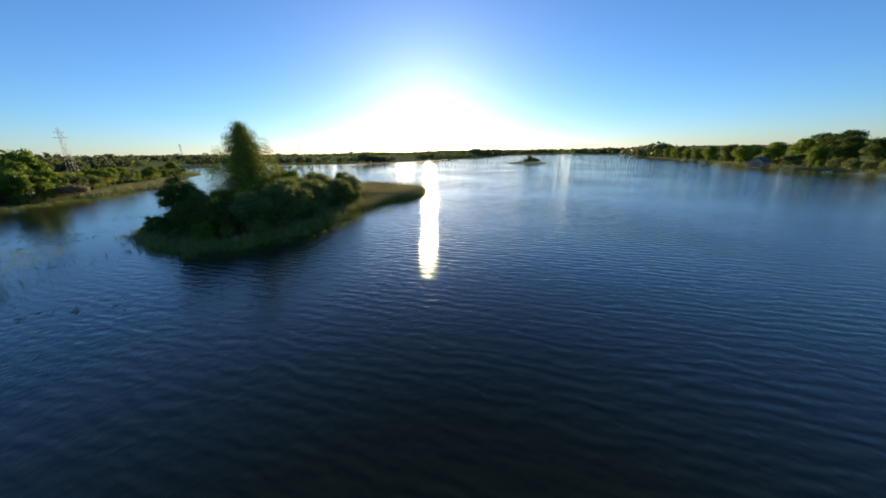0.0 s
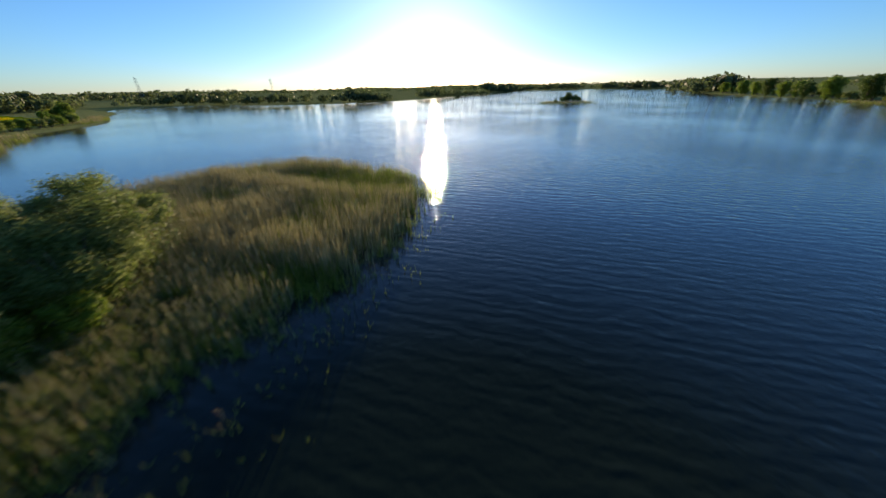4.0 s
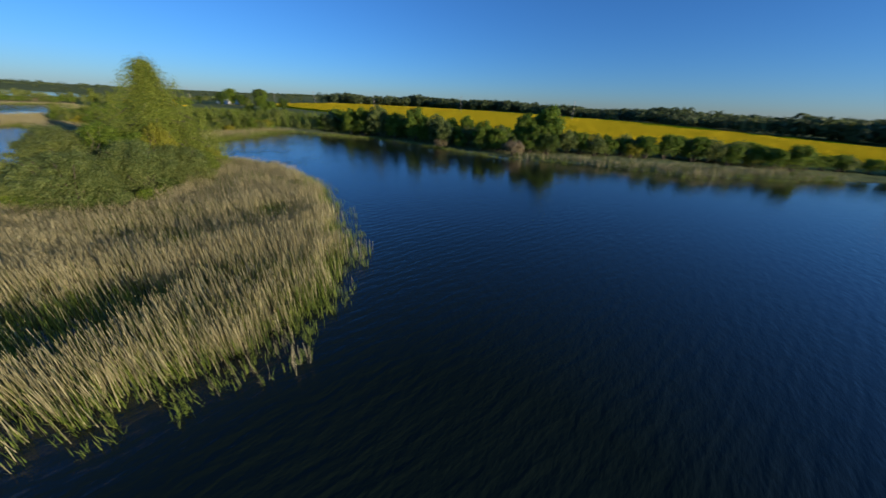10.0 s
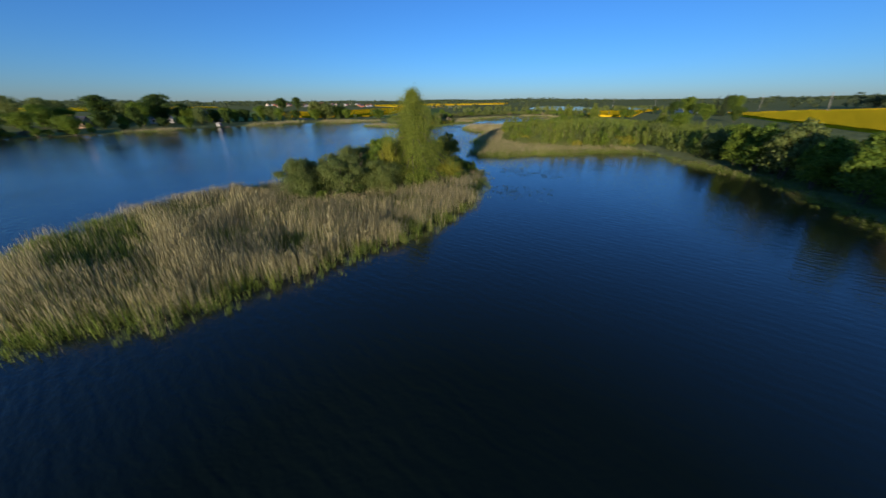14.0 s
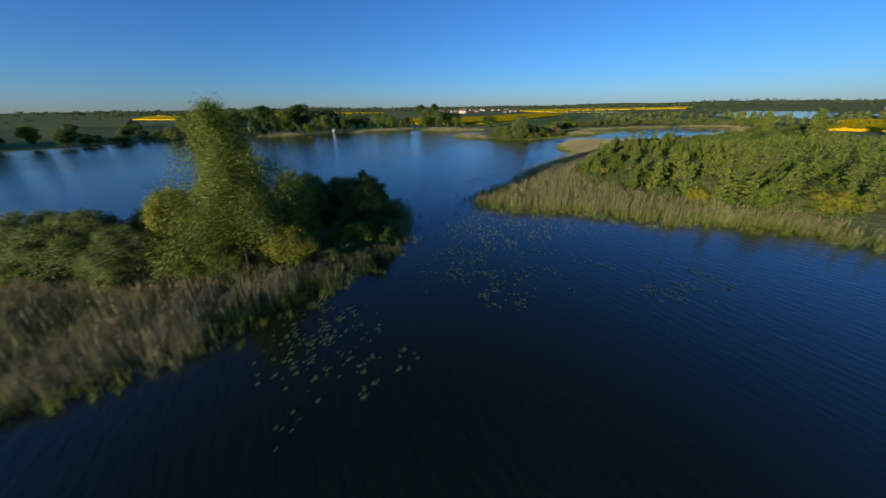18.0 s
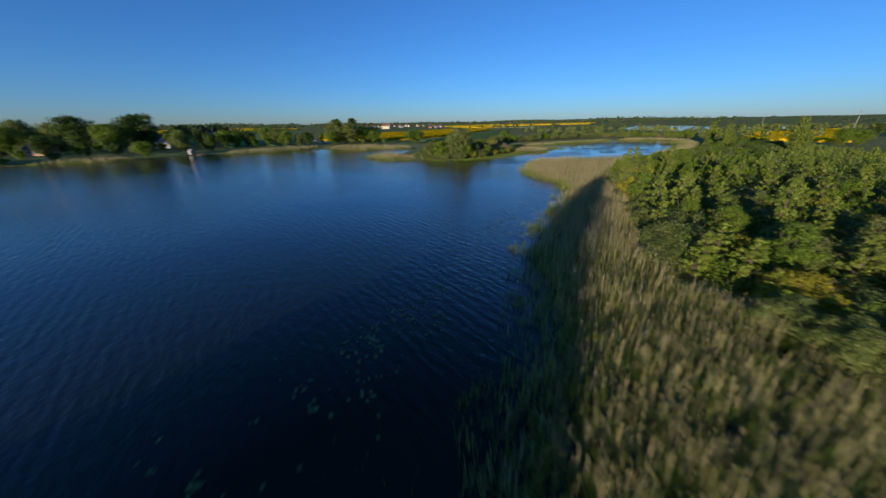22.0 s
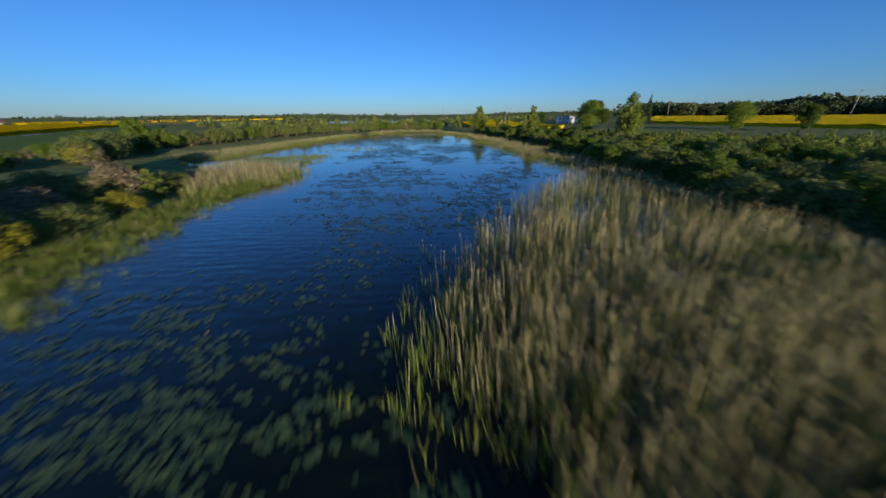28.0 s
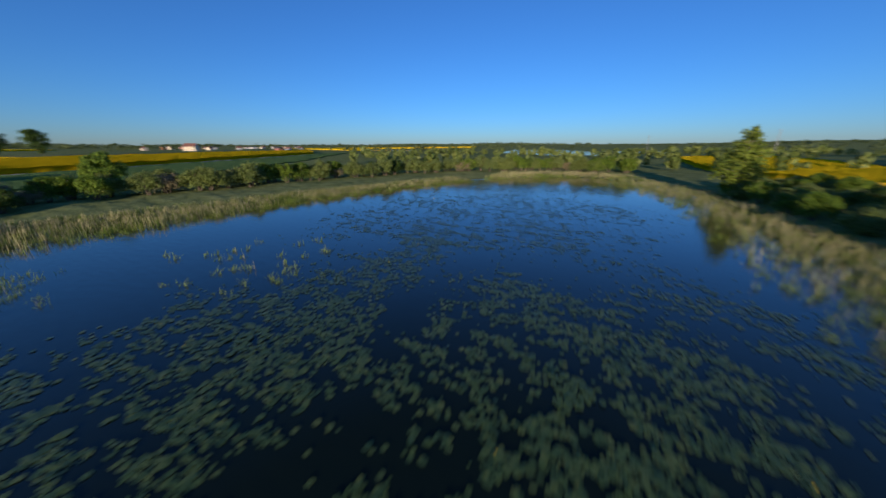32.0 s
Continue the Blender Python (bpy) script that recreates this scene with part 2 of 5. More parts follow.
# ---- mesh helpers ----
def mesh_np(name, verts, quads=None, tris=None, mats=(), qmat=None, tmat=None):
    """A mesh from arrays of corners, quads and triangles."""
    me = bpy.data.meshes.new(name)
    verts = np.asarray(verts, dtype=np.float32)
    quads = np.zeros((0, 4), int) if quads is None else np.asarray(quads)
    tris = np.zeros((0, 3), int) if tris is None else np.asarray(tris)
    nq, nt = len(quads), len(tris)
    me.vertices.add(len(verts))
    me.vertices.foreach_set("co", verts.ravel())
    me.loops.add(nq * 4 + nt * 3)
    me.loops.foreach_set("vertex_index", np.concatenate([quads.ravel(), tris.ravel()]).astype(np.int32))
    me.polygons.add(nq + nt)
    me.polygons.foreach_set("loop_start", np.concatenate([np.arange(nq) * 4, nq * 4 + np.arange(nt) * 3]).astype(np.int32))
    for m in mats:
        me.materials.append(m)
    if qmat is not None or tmat is not None:
        q = np.zeros(nq, np.int32) if qmat is None else np.asarray(qmat, np.int32)
        r = np.zeros(nt, np.int32) if tmat is None else np.asarray(tmat, np.int32)
        me.polygons.foreach_set("material_index", np.concatenate([q, r]))
    me.update(calc_edges=True)
    me.validate()
    return me

def part(name, bm, material, parent, label=""):
    """Links a bmesh or a mesh as one object under a thing."""
    if isinstance(bm, bmesh.types.BMesh):
        me = bpy.data.meshes.new(name)
        bmesh.ops.recalc_face_normals(bm, faces=bm.faces)
        bm.to_mesh(me)
        bm.free()
        me.materials.append(material)
    else:
        me = bm
        if material and not me.materials:
            me.materials.append(material)
    ob = new(name, me)
    ob.parent = parent
    return tagged(ob, label)

def box(bm, x0, y0, z0, x1, y1, z1, bevel=0.0):
    r = bmesh.ops.create_cube(bm, size=1, matrix=Matrix.LocRotScale(((x0 + x1) / 2, (y0 + y1) / 2, (z0 + z1) / 2), None, (x1 - x0, y1 - y0, z1 - z0)))
    if bevel:
        bmesh.ops.bevel(bm, geom=list({e for v in r["verts"] for e in v.link_edges}), offset=bevel, segments=1, affect="EDGES")
    return bm

def tube(bm, path, radii, sides=6):
    """A tapered tube along a path."""
    rings = []
    for i, (p, r) in enumerate(zip(path, radii)):
        p = Vector(p)
        d = Vector(path[min(i + 1, len(path) - 1)]) - Vector(path[max(i - 1, 0)])
        q = d.to_track_quat("Z", "Y")
        rings.append([bm.verts.new(p + q @ Vector((r * math.cos(a), r * math.sin(a), 0))) for a in (2 * math.pi * k / sides for k in range(sides))])
    for a, b in zip(rings, rings[1:]):
        for k in range(sides):
            bm.faces.new((a[k], a[(k + 1) % sides], b[(k + 1) % sides], b[k]))
    bm.faces.new(rings[-1])
    bm.faces.new(rings[0][::-1])
    return bm

def poly_dist(P, poly):
    """Signed distance of points to a closed outline: positive inside."""
    poly = np.asarray(poly, float)
    x, y = P[:, 0], P[:, 1]
    best = np.full(len(P), 1e18)
    inside = np.zeros(len(P), bool)
    for (x0, y0), (x1, y1) in zip(poly, np.roll(poly, -1, axis=0)):
        dx, dy = x1 - x0, y1 - y0
        u = np.clip(((x - x0) * dx + (y - y0) * dy) / (dx * dx + dy * dy + 1e-12), 0, 1)
        best = np.minimum(best, (x - x0 - u * dx) ** 2 + (y - y0 - u * dy) ** 2)
        if dy != 0:
            c = (y0 > y) != (y1 > y)
            inside ^= c & (x < dx * (y - y0) / dy + x0)
    d = np.sqrt(best)
    return np.where(inside, d, -d)

def soft(a, b, v):
    t = np.clip((v - a) / (b - a), 0, 1)
    return t * t * (3 - 2 * t)

RNG = np.random.default_rng(7)
_waves = [(RNG.uniform(-1, 1, 2), RNG.uniform(0, 6.28)) for _ in range(28)]
def lump(P, size):
    """Smooth uneven values of about -1 to 1 with bumps of that size in metres."""
    s = np.zeros(len(P))
    for k, (d, f) in enumerate(_waves):
        s += np.sin((P[:, 0] * d[0] + P[:, 1] * d[1]) * 6.28 / size * (0.6 + 0.8 * (k % 7) / 7) * 1.3 + f)
    return s / 5.2

# ---- plan ----
WEST_SHORE = [(-230, 240), (-205, 214), (-180, 196), (-158, 176), (-143, 148), (-136, 142), (-122, 130), (-116, 120), (-110, 106), (-105, 95),
              (-103, 86), (-102, 76), (-101, 64), (-99, 46), (-91, 33), (-80, 24)]
SPIT_SHORE = [(-65, 25), (-54, 26), (-44, 20), (-41, 10), (-38, -2), (-34, -10), (-30, -18), (-28, -40), (-30, -50), (-34, -65)]
CHANNEL_SHORE = [(-37, -82), (-39, -100), (-39, -124), (-37, -150), (-32, -168), (-20, -174), (-5, -167), (4, -160), (13, -141), (19, -126),
                 (24, -112), (30, -101), (26, -90), (17, -82), (12, -72), (11, -58), (11.5, -46), (12.5, -36), (18, -29.5), (26, -27), (36, -29), (46, -33)]
EAST_SHORE = [(55, -52), (66, -62), (80, -60), (90, -42), (97, -34), (109, -12), (118, 12), (120, 40), (123, 62), (133, 88), (129, 112),
              (119, 128), (117, 150), (119, 172), (125, 200), (133, 235), (147, 275), (161, 340), (173, 420)]
NORTH_SHORE = [(240, 560), (300, 760), (200, 1000), (40, 1000), (0, 720), (-40, 560), (-75, 430), (-110, 350), (-150, 325), (-200, 310),
               (-270, 330), (-310, 300), (-270, 262)]
LAKE = WEST_SHORE + SPIT_SHORE + CHANNEL_SHORE + EAST_SHORE + NORTH_SHORE
PONDS = [[(-35, -345), (5, -365), (50, -420), (75, -540), (95, -760), (0, -690), (-35, -560)],
         [(240, -550), (380, -560), (420, -640), (260, -640)], [(-72, -410), (-100, -450), (-130, -520), (-95, -620), (-60, -520)]]
ISLAND = [(-45, 58), (-39, 56), (-35, 59), (-34, 64), (-34, 72), (-33, 80), (-33, 88), (-36, 95), (-42, 96), (-48, 90), (-52, 82), (-54, 74), (-54, 67), (-51, 60)]
ISLET = [(10, 282), (20, 277), (33, 279), (38, 285), (33, 291), (20, 292), (12, 288)]

def land_dist(P):
    w = poly_dist(P, LAKE)
    for q in PONDS:
        w = np.maximum(w, poly_dist(P, q))
    return np.maximum(-w, np.maximum(poly_dist(P, ISLAND), poly_dist(P, ISLET)))

def ground_z(P):
    P = np.atleast_2d(np.asarray(P, float))
    d = land_dist(P)
    r = np.hypot(P[:, 0], P[:, 1])
    z = np.where(d > 0, 0.12 + 0.65 * soft(0, 14, d) + 2.2 * soft(25, 220, d), -0.12 + np.maximum(d, -6) * 0.16)
    z += np.where(d > 0, 0.12 * lump(P, 9.0) * soft(1, 6, d) + 3.0 * (lump(P, 420.0) + 0.4) * soft(200, 900, d), 0)
    return z + (14 + 9 * lump(P, 1500.0)) * soft(900, 3200, r)

def land(x, y):
    return float(ground_z([(x, y)])[0])

# ---- ground and water ----
def steps(lo, hi, step, far, grow=1.13):
    c = list(np.arange(lo, hi + step, step))
    d, up, dn = step, [], []
    x = c[-1]
    while x < far:
        d *= grow
        x += d
        up.append(x)
    x, d = c[0], step
    while x > -far:
        d *= grow
        x -= d
        dn.append(x)
    return np.array(dn[::-1] + c + up)

gx, gy = steps(-150, 140, 2.5, 4600), steps(-185, 175, 2.5, 4600)
GX, GY = np.meshgrid(gx, gy)
GP = np.stack([GX.ravel(), GY.ravel()], 1)
nx, ny = len(gx), len(gy)
ii = (np.arange(ny - 1)[:, None] * nx + np.arange(nx - 1)).ravel()
me = mesh_np("ground", np.column_stack([GP, ground_z(GP)]), np.stack([ii, ii + 1, ii + nx + 1, ii + nx], 1), mats=[M_GROUND])
me.polygons.foreach_set("use_smooth", np.ones(len(me.polygons), bool))
tagged(new("ground", me), "green meadow and mud ground round the lake", "ground", kind="structure")
me = mesh_np("water", [(-4600, -4600, 0), (4600, -4600, 0), (4600, 4600, 0), (-4600, 4600, 0)], [(0, 1, 2, 3)], mats=[M_WATER])
tagged(new("water", me), "dark blue lake water with small ripples", "lake", kind="structure")

# ---- fields ----
def along(line, n):
    line = np.asarray(line, float)
    s = np.concatenate([[0], np.cumsum(np.hypot(*np.diff(line, axis=0).T))])
    u = np.linspace(0, s[-1], n)
    return np.column_stack([np.interp(u, s, line[:, 0]), np.interp(u, s, line[:, 1])])

def field(name, label, near, far, h, mat, n=120, k=24, rough=0.12):
    """A crop standing between two edge lines, with an uneven top and closed sides."""
    a, b = along(near, n), along(far, n)
    u = np.linspace(0, 1, k) ** 1.5
    P = (a[:, None] * (1 - u[None, :, None]) + b[:, None] * u[None, :, None]).reshape(-1, 2)
    P = P + RNG.normal(0, 0.3, P.shape)
    g = ground_z(P)
    V = np.column_stack([P, g + h + RNG.normal(0, rough, len(P))])
    rim = np.concatenate([np.arange(k), np.arange(1, n) * k + k - 1, (n - 1) * k + np.arange(k - 2, -1, -1), np.arange(n - 2, -1, -1) * k])
    S = V[rim].copy()
    S[:, 2] = g[rim] - 0.2
    i = (np.arange(n - 1)[:, None] * k + np.arange(k - 1)).ravel()
    q = np.stack([i, i + 1, i + k + 1, i + k], 1)
    r = np.arange(len(rim) - 1)
    sq = np.stack([rim[:-1], rim[1:], len(V) + r + 1, len(V) + r], 1)
    me = mesh_np(name, np.concatenate([V, S]), np.concatenate([q, sq]), mats=[mat])
    return tagged(new(name, me), label, "field", kind="stuff")

field("rapeseed_field", "yellow flowering rapeseed field behind the shore bushes", [(-172, 172), (-158, 112), (-150, 45), (-156, -12), (-150, -85), (-150, -205)],
      [(-235, 195), (-310, 100), (-390, -60), (-390, -160), (-410, -240), (-350, -385)], 1.3, M_RAPE)
field("rapeseed_field", "small yellow rapeseed field beyond the bushy bank", [(-60, -160), (-55, -178), (-53, -200), (-60, -255)], [(-86, -166), (-92, -215), (-100, -265), (-120, -360)], 1.3, M_RAPE, 60, 14)
field("rapeseed_field", "yellow rapeseed strip below the village", [(150, -58), (120, -80), (111, -98), (114, -130), (129, -190), (146, -255)], [(228, -100), (196, -150), (200, -190), (212, -240), (230, -300), (250, -350)], 1.4, M_RAPE, 80, 14)
field("rapeseed_field", "distant yellow rapeseed field on the rise", [(620, 175), (450, 92), (500, 5), (545, -145), (600, -250)], [(1150, 200), (900, -60), (860, -200), (800, -330)], 1.4, M_RAPE, 60, 10)
field("rapeseed_field", "distant yellow rapeseed field on the horizon", [(330, -560), (450, -700), (240, -900)], [(620, -650), (640, -900), (300, -1150)], 1.4, M_RAPE, 50, 8)
field("crop_field", "green young crop field beside the channel", [(62, -92), (66, -135), (92, -195), (150, -300)], [(106, -96), (108, -135), (122, -190), (140, -256)], 0.35, M_CROP, 70, 14, 0.03)
field("crop_field", "pale green crop field behind the shore trees", [(140, -8), (137, -36), (154, -54)], [(300, 20), (330, -60), (245, -100)], 0.35, M_CROP, 50, 14, 0.03)
field("dirt_track", "pale gravel track between the green fields", [(128, -52), (170, -60), (260, -60)], [(128, -55.5), (170, -63.5), (260, -63.5)], 0.12, M_ROADDIRT, 40, 3, 0.01)
field("dirt_track", "pale gravel track along the rapeseed strip", [(106.5, -98), (108.5, -135), (122.5, -190), (141, -257)], [(109.5, -98), (111.5, -134), (125.5, -190), (144, -256)], 0.12, M_ROADDIRT, 50, 3, 0.01)

# ---- reeds ----
def scatter(poly, density, edge=2.5, patch=1.6, keep_out=None, gaps=0.35, thin_out=None):
    """Random places inside an outline, thinner towards its edge and in gaps."""
    q = np.asarray(poly, float)
    lo, hi = q.min(0) - 1, q.max(0) + 1
    n = int(np.prod(hi - lo) * density)
    P = lo + RNG.random((n, 2)) * (hi - lo)
    d = poly_dist(P, q) + 0.35 * lump(P, 5.0) + 0.3 * lump(P + 31.0, 1.9)
    p = np.where(d < 0, 0.13, 0.15 + 0.85 * soft(0, edge, d))
    p *= np.where(lump(P + 77.0, patch) < -gaps * 2.2, 0.35, 1.0)
    keep = (d > -1.1 * RNG.random(n)) & (RNG.random(n) < p)
    if thin_out is not None:
        keep &= RNG.random(n) > thin_out(P)
    if keep_out is not None:
        keep &= poly_dist(P, keep_out) < 0
    return P[keep], d[keep]

def reed_bed(name, label, poly, clumps=6.0, tall=1.9, green=None, stems=5, keep_out=None, edge=2.5, wide=1.0, gaps=0.35, thin_out=None, low=None, loose=0.17):
    """Clumps of last year's dry stalks with plumes, and green shoots between them."""
    C, d = scatter(poly, clumps, edge, 1.6, keep_out, gaps, thin_out)
    g = np.clip(0.48 + 0.46 * soft(2.4, 0.0, d) + 0.25 * lump(C, 8.0), 0.02, 0.97)
    if green is not None:
        g = np.maximum(g, green(C))
    k = len(C)
    base = np.repeat(C, stems, 0) + RNG.normal(0, loose, (k * stems, 2))
    n = len(base)
    isg = RNG.random(n) < np.repeat(g, stems)
    hs = np.repeat(RNG.normal(1.0, 0.08, k) + 0.10 * lump(C, 6.0), stems) * tall * RNG.uniform(0.72, 1.1, n)
    hs = np.where(isg, hs * RNG.uniform(0.42, 0.75, n), hs) * np.repeat(0.5 + 0.5 * soft(-0.6, 2.4, d), stems)
    if low is not None:
        hs = hs * (1 - low(base))
    lean = np.repeat(RNG.normal(0, 0.055, (k, 2)), stems, 0) + RNG.normal(0, 0.06, (n, 2)) + np.array([0.03, -0.07])
    ang = RNG.uniform(0, np.pi, n)
    side = np.column_stack([np.cos(ang), np.sin(ang), np.zeros(n)])
    z0 = np.maximum(np.minimum(ground_z(base), 0.25), -0.4)
    B = np.column_stack([base, z0])
    T = B + np.column_stack([lean * hs[:, None], hs - z0])
    w0 = np.where(isg, 0.024, 0.014) * wide
    out = np.column_stack([-np.sin(ang), np.cos(ang), np.zeros(n)])
    mid = isg.astype(int)
    V, TM = [], []
    for f, sgn, who in ((0.4, 1, isg | (RNG.random(n) < 0.5)), (0.66, -1, isg)):
        r0 = (B + (T - B) * f)[who]
        ll = (0.26 + 0.22 * RNG.random(n))[:, None] * np.where(isg, 1.0, 0.8)[:, None]
        dirv = side * sgn * 0.45 + np.array([0, 0, 0.85]) + RNG.normal(0, 0.22, (n, 3))
        wv = out[who] * 0.016 * wide
        V.append(np.stack([r0 - wv, r0 + wv, r0 + (dirv * ll)[who]], 1).reshape(-1, 3))
        TM.append(mid[who])
    V, TM = np.concatenate(V), np.concatenate(TM)
    dry = ~isg & (RNG.random(n) < 0.45)
    w1 = np.where(isg, 0.004, 0.009)[:, None] * wide
    SV = np.stack([B - side * w0[:, None], B + side * w0[:, None], T + side * w1, T - side * w1], 1).reshape(-1, 3)
    pl = RNG.uniform(0.12, 0.24, n)[dry, None]
    td, od = T[dry], (side * 0.4 + out * 0.6)[dry]
    dn = np.column_stack([lean[dry] * 2.0, np.full(dry.sum(), 1.0)])
    pw = RNG.uniform(0.010, 0.019, dry.sum())[:, None] * wide
    PV = np.stack([td - dn * pl * 0.5, td + od * pw, td + dn * pl * 0.5, td - od * pw], 1).reshape(-1, 3)
    QV = np.concatenate([SV, PV])
    me = mesh_np(name, np.concatenate([V, QV]), len(V) + np.arange(len(QV)).reshape(-1, 4), np.arange(len(V)).reshape(-1, 3),
                 [M_REED, M_SHOOT], np.concatenate([mid, np.zeros(len(PV) // 4, int)]), TM)
    return tagged(new(name, me), label, "reeds", kind="stuff")

A_REEDS = [(-46, 56), (-39, 54), (-34, 57), (-32, 62), (-30.2, 70), (-30, 78), (-27.8, 86), (-25.6, 91), (-24.6, 96), (-24.2, 102), (-24.8, 108), (-27.4, 112), (-32, 115),
           (-37.5, 116.8), (-42, 118.3), (-45, 118), (-48, 116.6), (-50.7, 115), (-53, 111.8), (-54.8, 107.8), (-56.8, 102), (-58.8, 96), (-60.4, 89), (-60.5, 82), (-59, 74), (-57, 67), (-53, 60)]
GREEN_PATCH = [(-44.5, 109.5), (-40, 107), (-36, 105.7), (-30, 104.3), (-25, 104.3), (-25.5, 108), (-30, 111), (-36, 112.8), (-40.5, 112.4)]
A_BUSHES = [(-45, 60), (-39, 58.5), (-37.5, 60), (-37, 66), (-37, 74), (-36.5, 84), (-37.5, 91), (-41, 92), (-46, 88), (-50, 80), (-53, 74), (-54, 68), (-50, 61)]
def a_green(P):
    return 0.93 * soft(-0.8, 0.8, poly_dist(P, GREEN_PATCH) + 0.5 * lump(P, 3.0))
def a_east(P):
    return soft(96, 84, P[:, 1]) * soft(-40, -36, P[:, 0])
reed_bed("reed_bed", "dry tan reeds with green shoots round the island", A_REEDS, 15.0, 1.6, lambda P: np.maximum(np.maximum(a_green(P), 0.8 * a_east(P)), 0.75 * soft(78, 68, P[:, 1])), 7, A_BUSHES, edge=2.6, wide=0.8, gaps=0.8,
         thin_out=lambda P: 0.45 * a_green(P), low=lambda P: np.maximum(np.maximum(0.22 * a_east(P), 0.12 * a_green(P)), 0.4 * soft(78, 66, P[:, 1])))
reed_bed("reed_bed", "sparse green reed shoots standing in open water", [(-34, 56), (-28.2, 66), (-27, 74), (-25.4, 82), (-23.6, 90), (-22.6, 97), (-22.6, 103), (-24.3, 104), (-24.6, 97), (-25.4, 91), (-27.6, 86), (-29.8, 78), (-30, 70), (-31.8, 62)],
         5.0, 0.7, lambda P: np.full(len(P), 0.95), 2, edge=2.2, wide=1.0, loose=0.4)
B_REEDS = [(-90, 33), (-84, 27), (-78, 27), (-71, 31.5), (-66, 36.5), (-60, 39), (-53, 46), (-47, 47.5), (-43.5, 44), (-40, 31), (-35, 21), (-32.5, 13), (-30.5, 3), (-28.5, -6),
           (-24.5, -12), (-18, -15.5), (-13, -21), (-8, -31), (-6, -39), (-8, -46), (-12.5, -52), (-21, -60), (-28, -66), (-33, -66), (-31, -50), (-30, -40), (-32, -20),
           (-36.5, -9), (-41, 0), (-44, 11), (-47, 19), (-55, 23), (-66, 22), (-80, 19)]
reed_bed("reed_bed", "dense tan reeds along the bushy spit", B_REEDS, 12.0, 1.55, lambda P: 0.8 * soft(-5, 25, P[:, 1]) + 0.62 * soft(-16, -34, P[:, 1]), 7, wide=0.8, edge=3.6, gaps=0.6, thin_out=lambda P: 0.72 * soft(-36, -52, P[:, 1]))
R_REEDS = [(-29, -66), (-28.5, -80), (-29.5, -95), (-30, -110), (-31, -123), (-32, -138), (-29, -155), (-26, -166), (-34, -172), (-40, -150), (-42, -124), (-41, -100), (-39, -82), (-35, -66)]
reed_bed("reed_bed", "band of tan reeds along the channel bank", R_REEDS, 6.5, 0.95, lambda P: np.full(len(P), 0.6), 7, edge=7.0, wide=0.9)
C_REEDS = [(3.5, -73), (6, -66), (10, -61), (15, -66), (18, -77), (11, -80), (5, -78)]
reed_bed("reed_bed", "pale reed patch at the tip of the channel bank", C_REEDS, 9.0, 1.4, None, 6, edge=1.5, wide=1.0)
reed_bed("reed_bed", "low green water plants along the wooded bank", [(6.5, -68), (7.2, -60), (7.0, -50), (6.2, -44), (8.5, -38), (10.5, -33), (17, -27), (25, -24.5), (27, -29), (18, -31), (13.5, -38), (12.5, -50), (12, -68)], 9.0, 0.62, lambda P: np.full(len(P), 0.95), 7, edge=1.6, wide=0.85)
reed_bed("reed_bed", "pale reed spit running out from the wooded bank", [(23, -25.5), (32, -16), (45, -18.5), (50, -25), (46, -32), (34, -30)], 5.0, 1.5, None, 4, edge=1.5, wide=1.5)
reed_bed("reed_bed", "pale reeds on the curved channel shore", [(19, -93), (16, -110), (14, -124), (9, -138), (1, -156), (8, -162), (17, -142), (24, -124), (29, -108), (34, -98), (26, -90)], 7.0, 0.85, lambda P: np.full(len(P), 0.62), 5, edge=2.5, wide=1.0)
reed_bed("reed_bed", "tan reeds closing the channel's far end", [(0, -158), (-8, -166), (-20, -172), (-30, -168), (-34, -176), (-18, -182), (0, -174)], 3.0, 1.25, None, 4, edge=1.5, wide=1.9)
reed_bed("reed_bed", "flat tan reed marsh in front of the shore bushes", [(-101, 92), (-106, 100), (-110, 112), (-113, 125), (-124, 136), (-140, 147), (-144, 142), (-128, 122), (-116, 104), (-107, 92)], 2.5, 1.5, None, 4, edge=2.0, wide=1.9)
reed_bed("reed_bed", "thin green fringe of reeds along the bay", [(-101, 92), (-99.5, 80), (-99, 66), (-96.5, 49), (-88, 37), (-85, 32), (-92, 32), (-100, 45), (-103, 66), (-104, 88)], 6.0, 0.6, lambda P: np.full(len(P), 0.88), 4, edge=1.5, wide=1.5)
reed_bed("reed_bed", "pale reeds along the eastern shore by the trees", [(112, 7), (105, 0), (99, -9), (100, -22), (103, -32), (110, -38), (118, -26), (118, -4)], 2.0, 1.5, None, 4, edge=1.0, wide=2.2)
reed_bed("reed_bed", "pale reeds round the narrow inlet", [(97, -32), (84, -35), (72, -37), (66, -44), (60, -52), (66, -62), (80, -60), (95, -58), (106, -48)], 2.0, 1.4, None, 4, edge=1.0, wide=2.2)
reed_bed("reed_bed", "pale reed shelf below the garden trees", [(122, 60), (116, 51), (109, 43), (110, 35), (116, 32), (124, 36), (127, 52)], 2.0, 1.4, None, 4, edge=1.0, wide=2.2)
reed_bed("reed_bed", "tan reed headland at the bay mouth", [(-160, 172), (-176, 192), (-200, 209), (-206, 204), (-182, 186), (-166, 168)], 1.5, 1.5, None, 4, edge=1.5, wide=2.5)
reed_bed("reed_bed", "tan reeds round the small islet", [(8, 282), (20, 275), (34, 277), (41, 285), (34, 293), (20, 294), (10, 289)], 1.2, 1.3, None, 4, edge=1.5, wide=2.8)
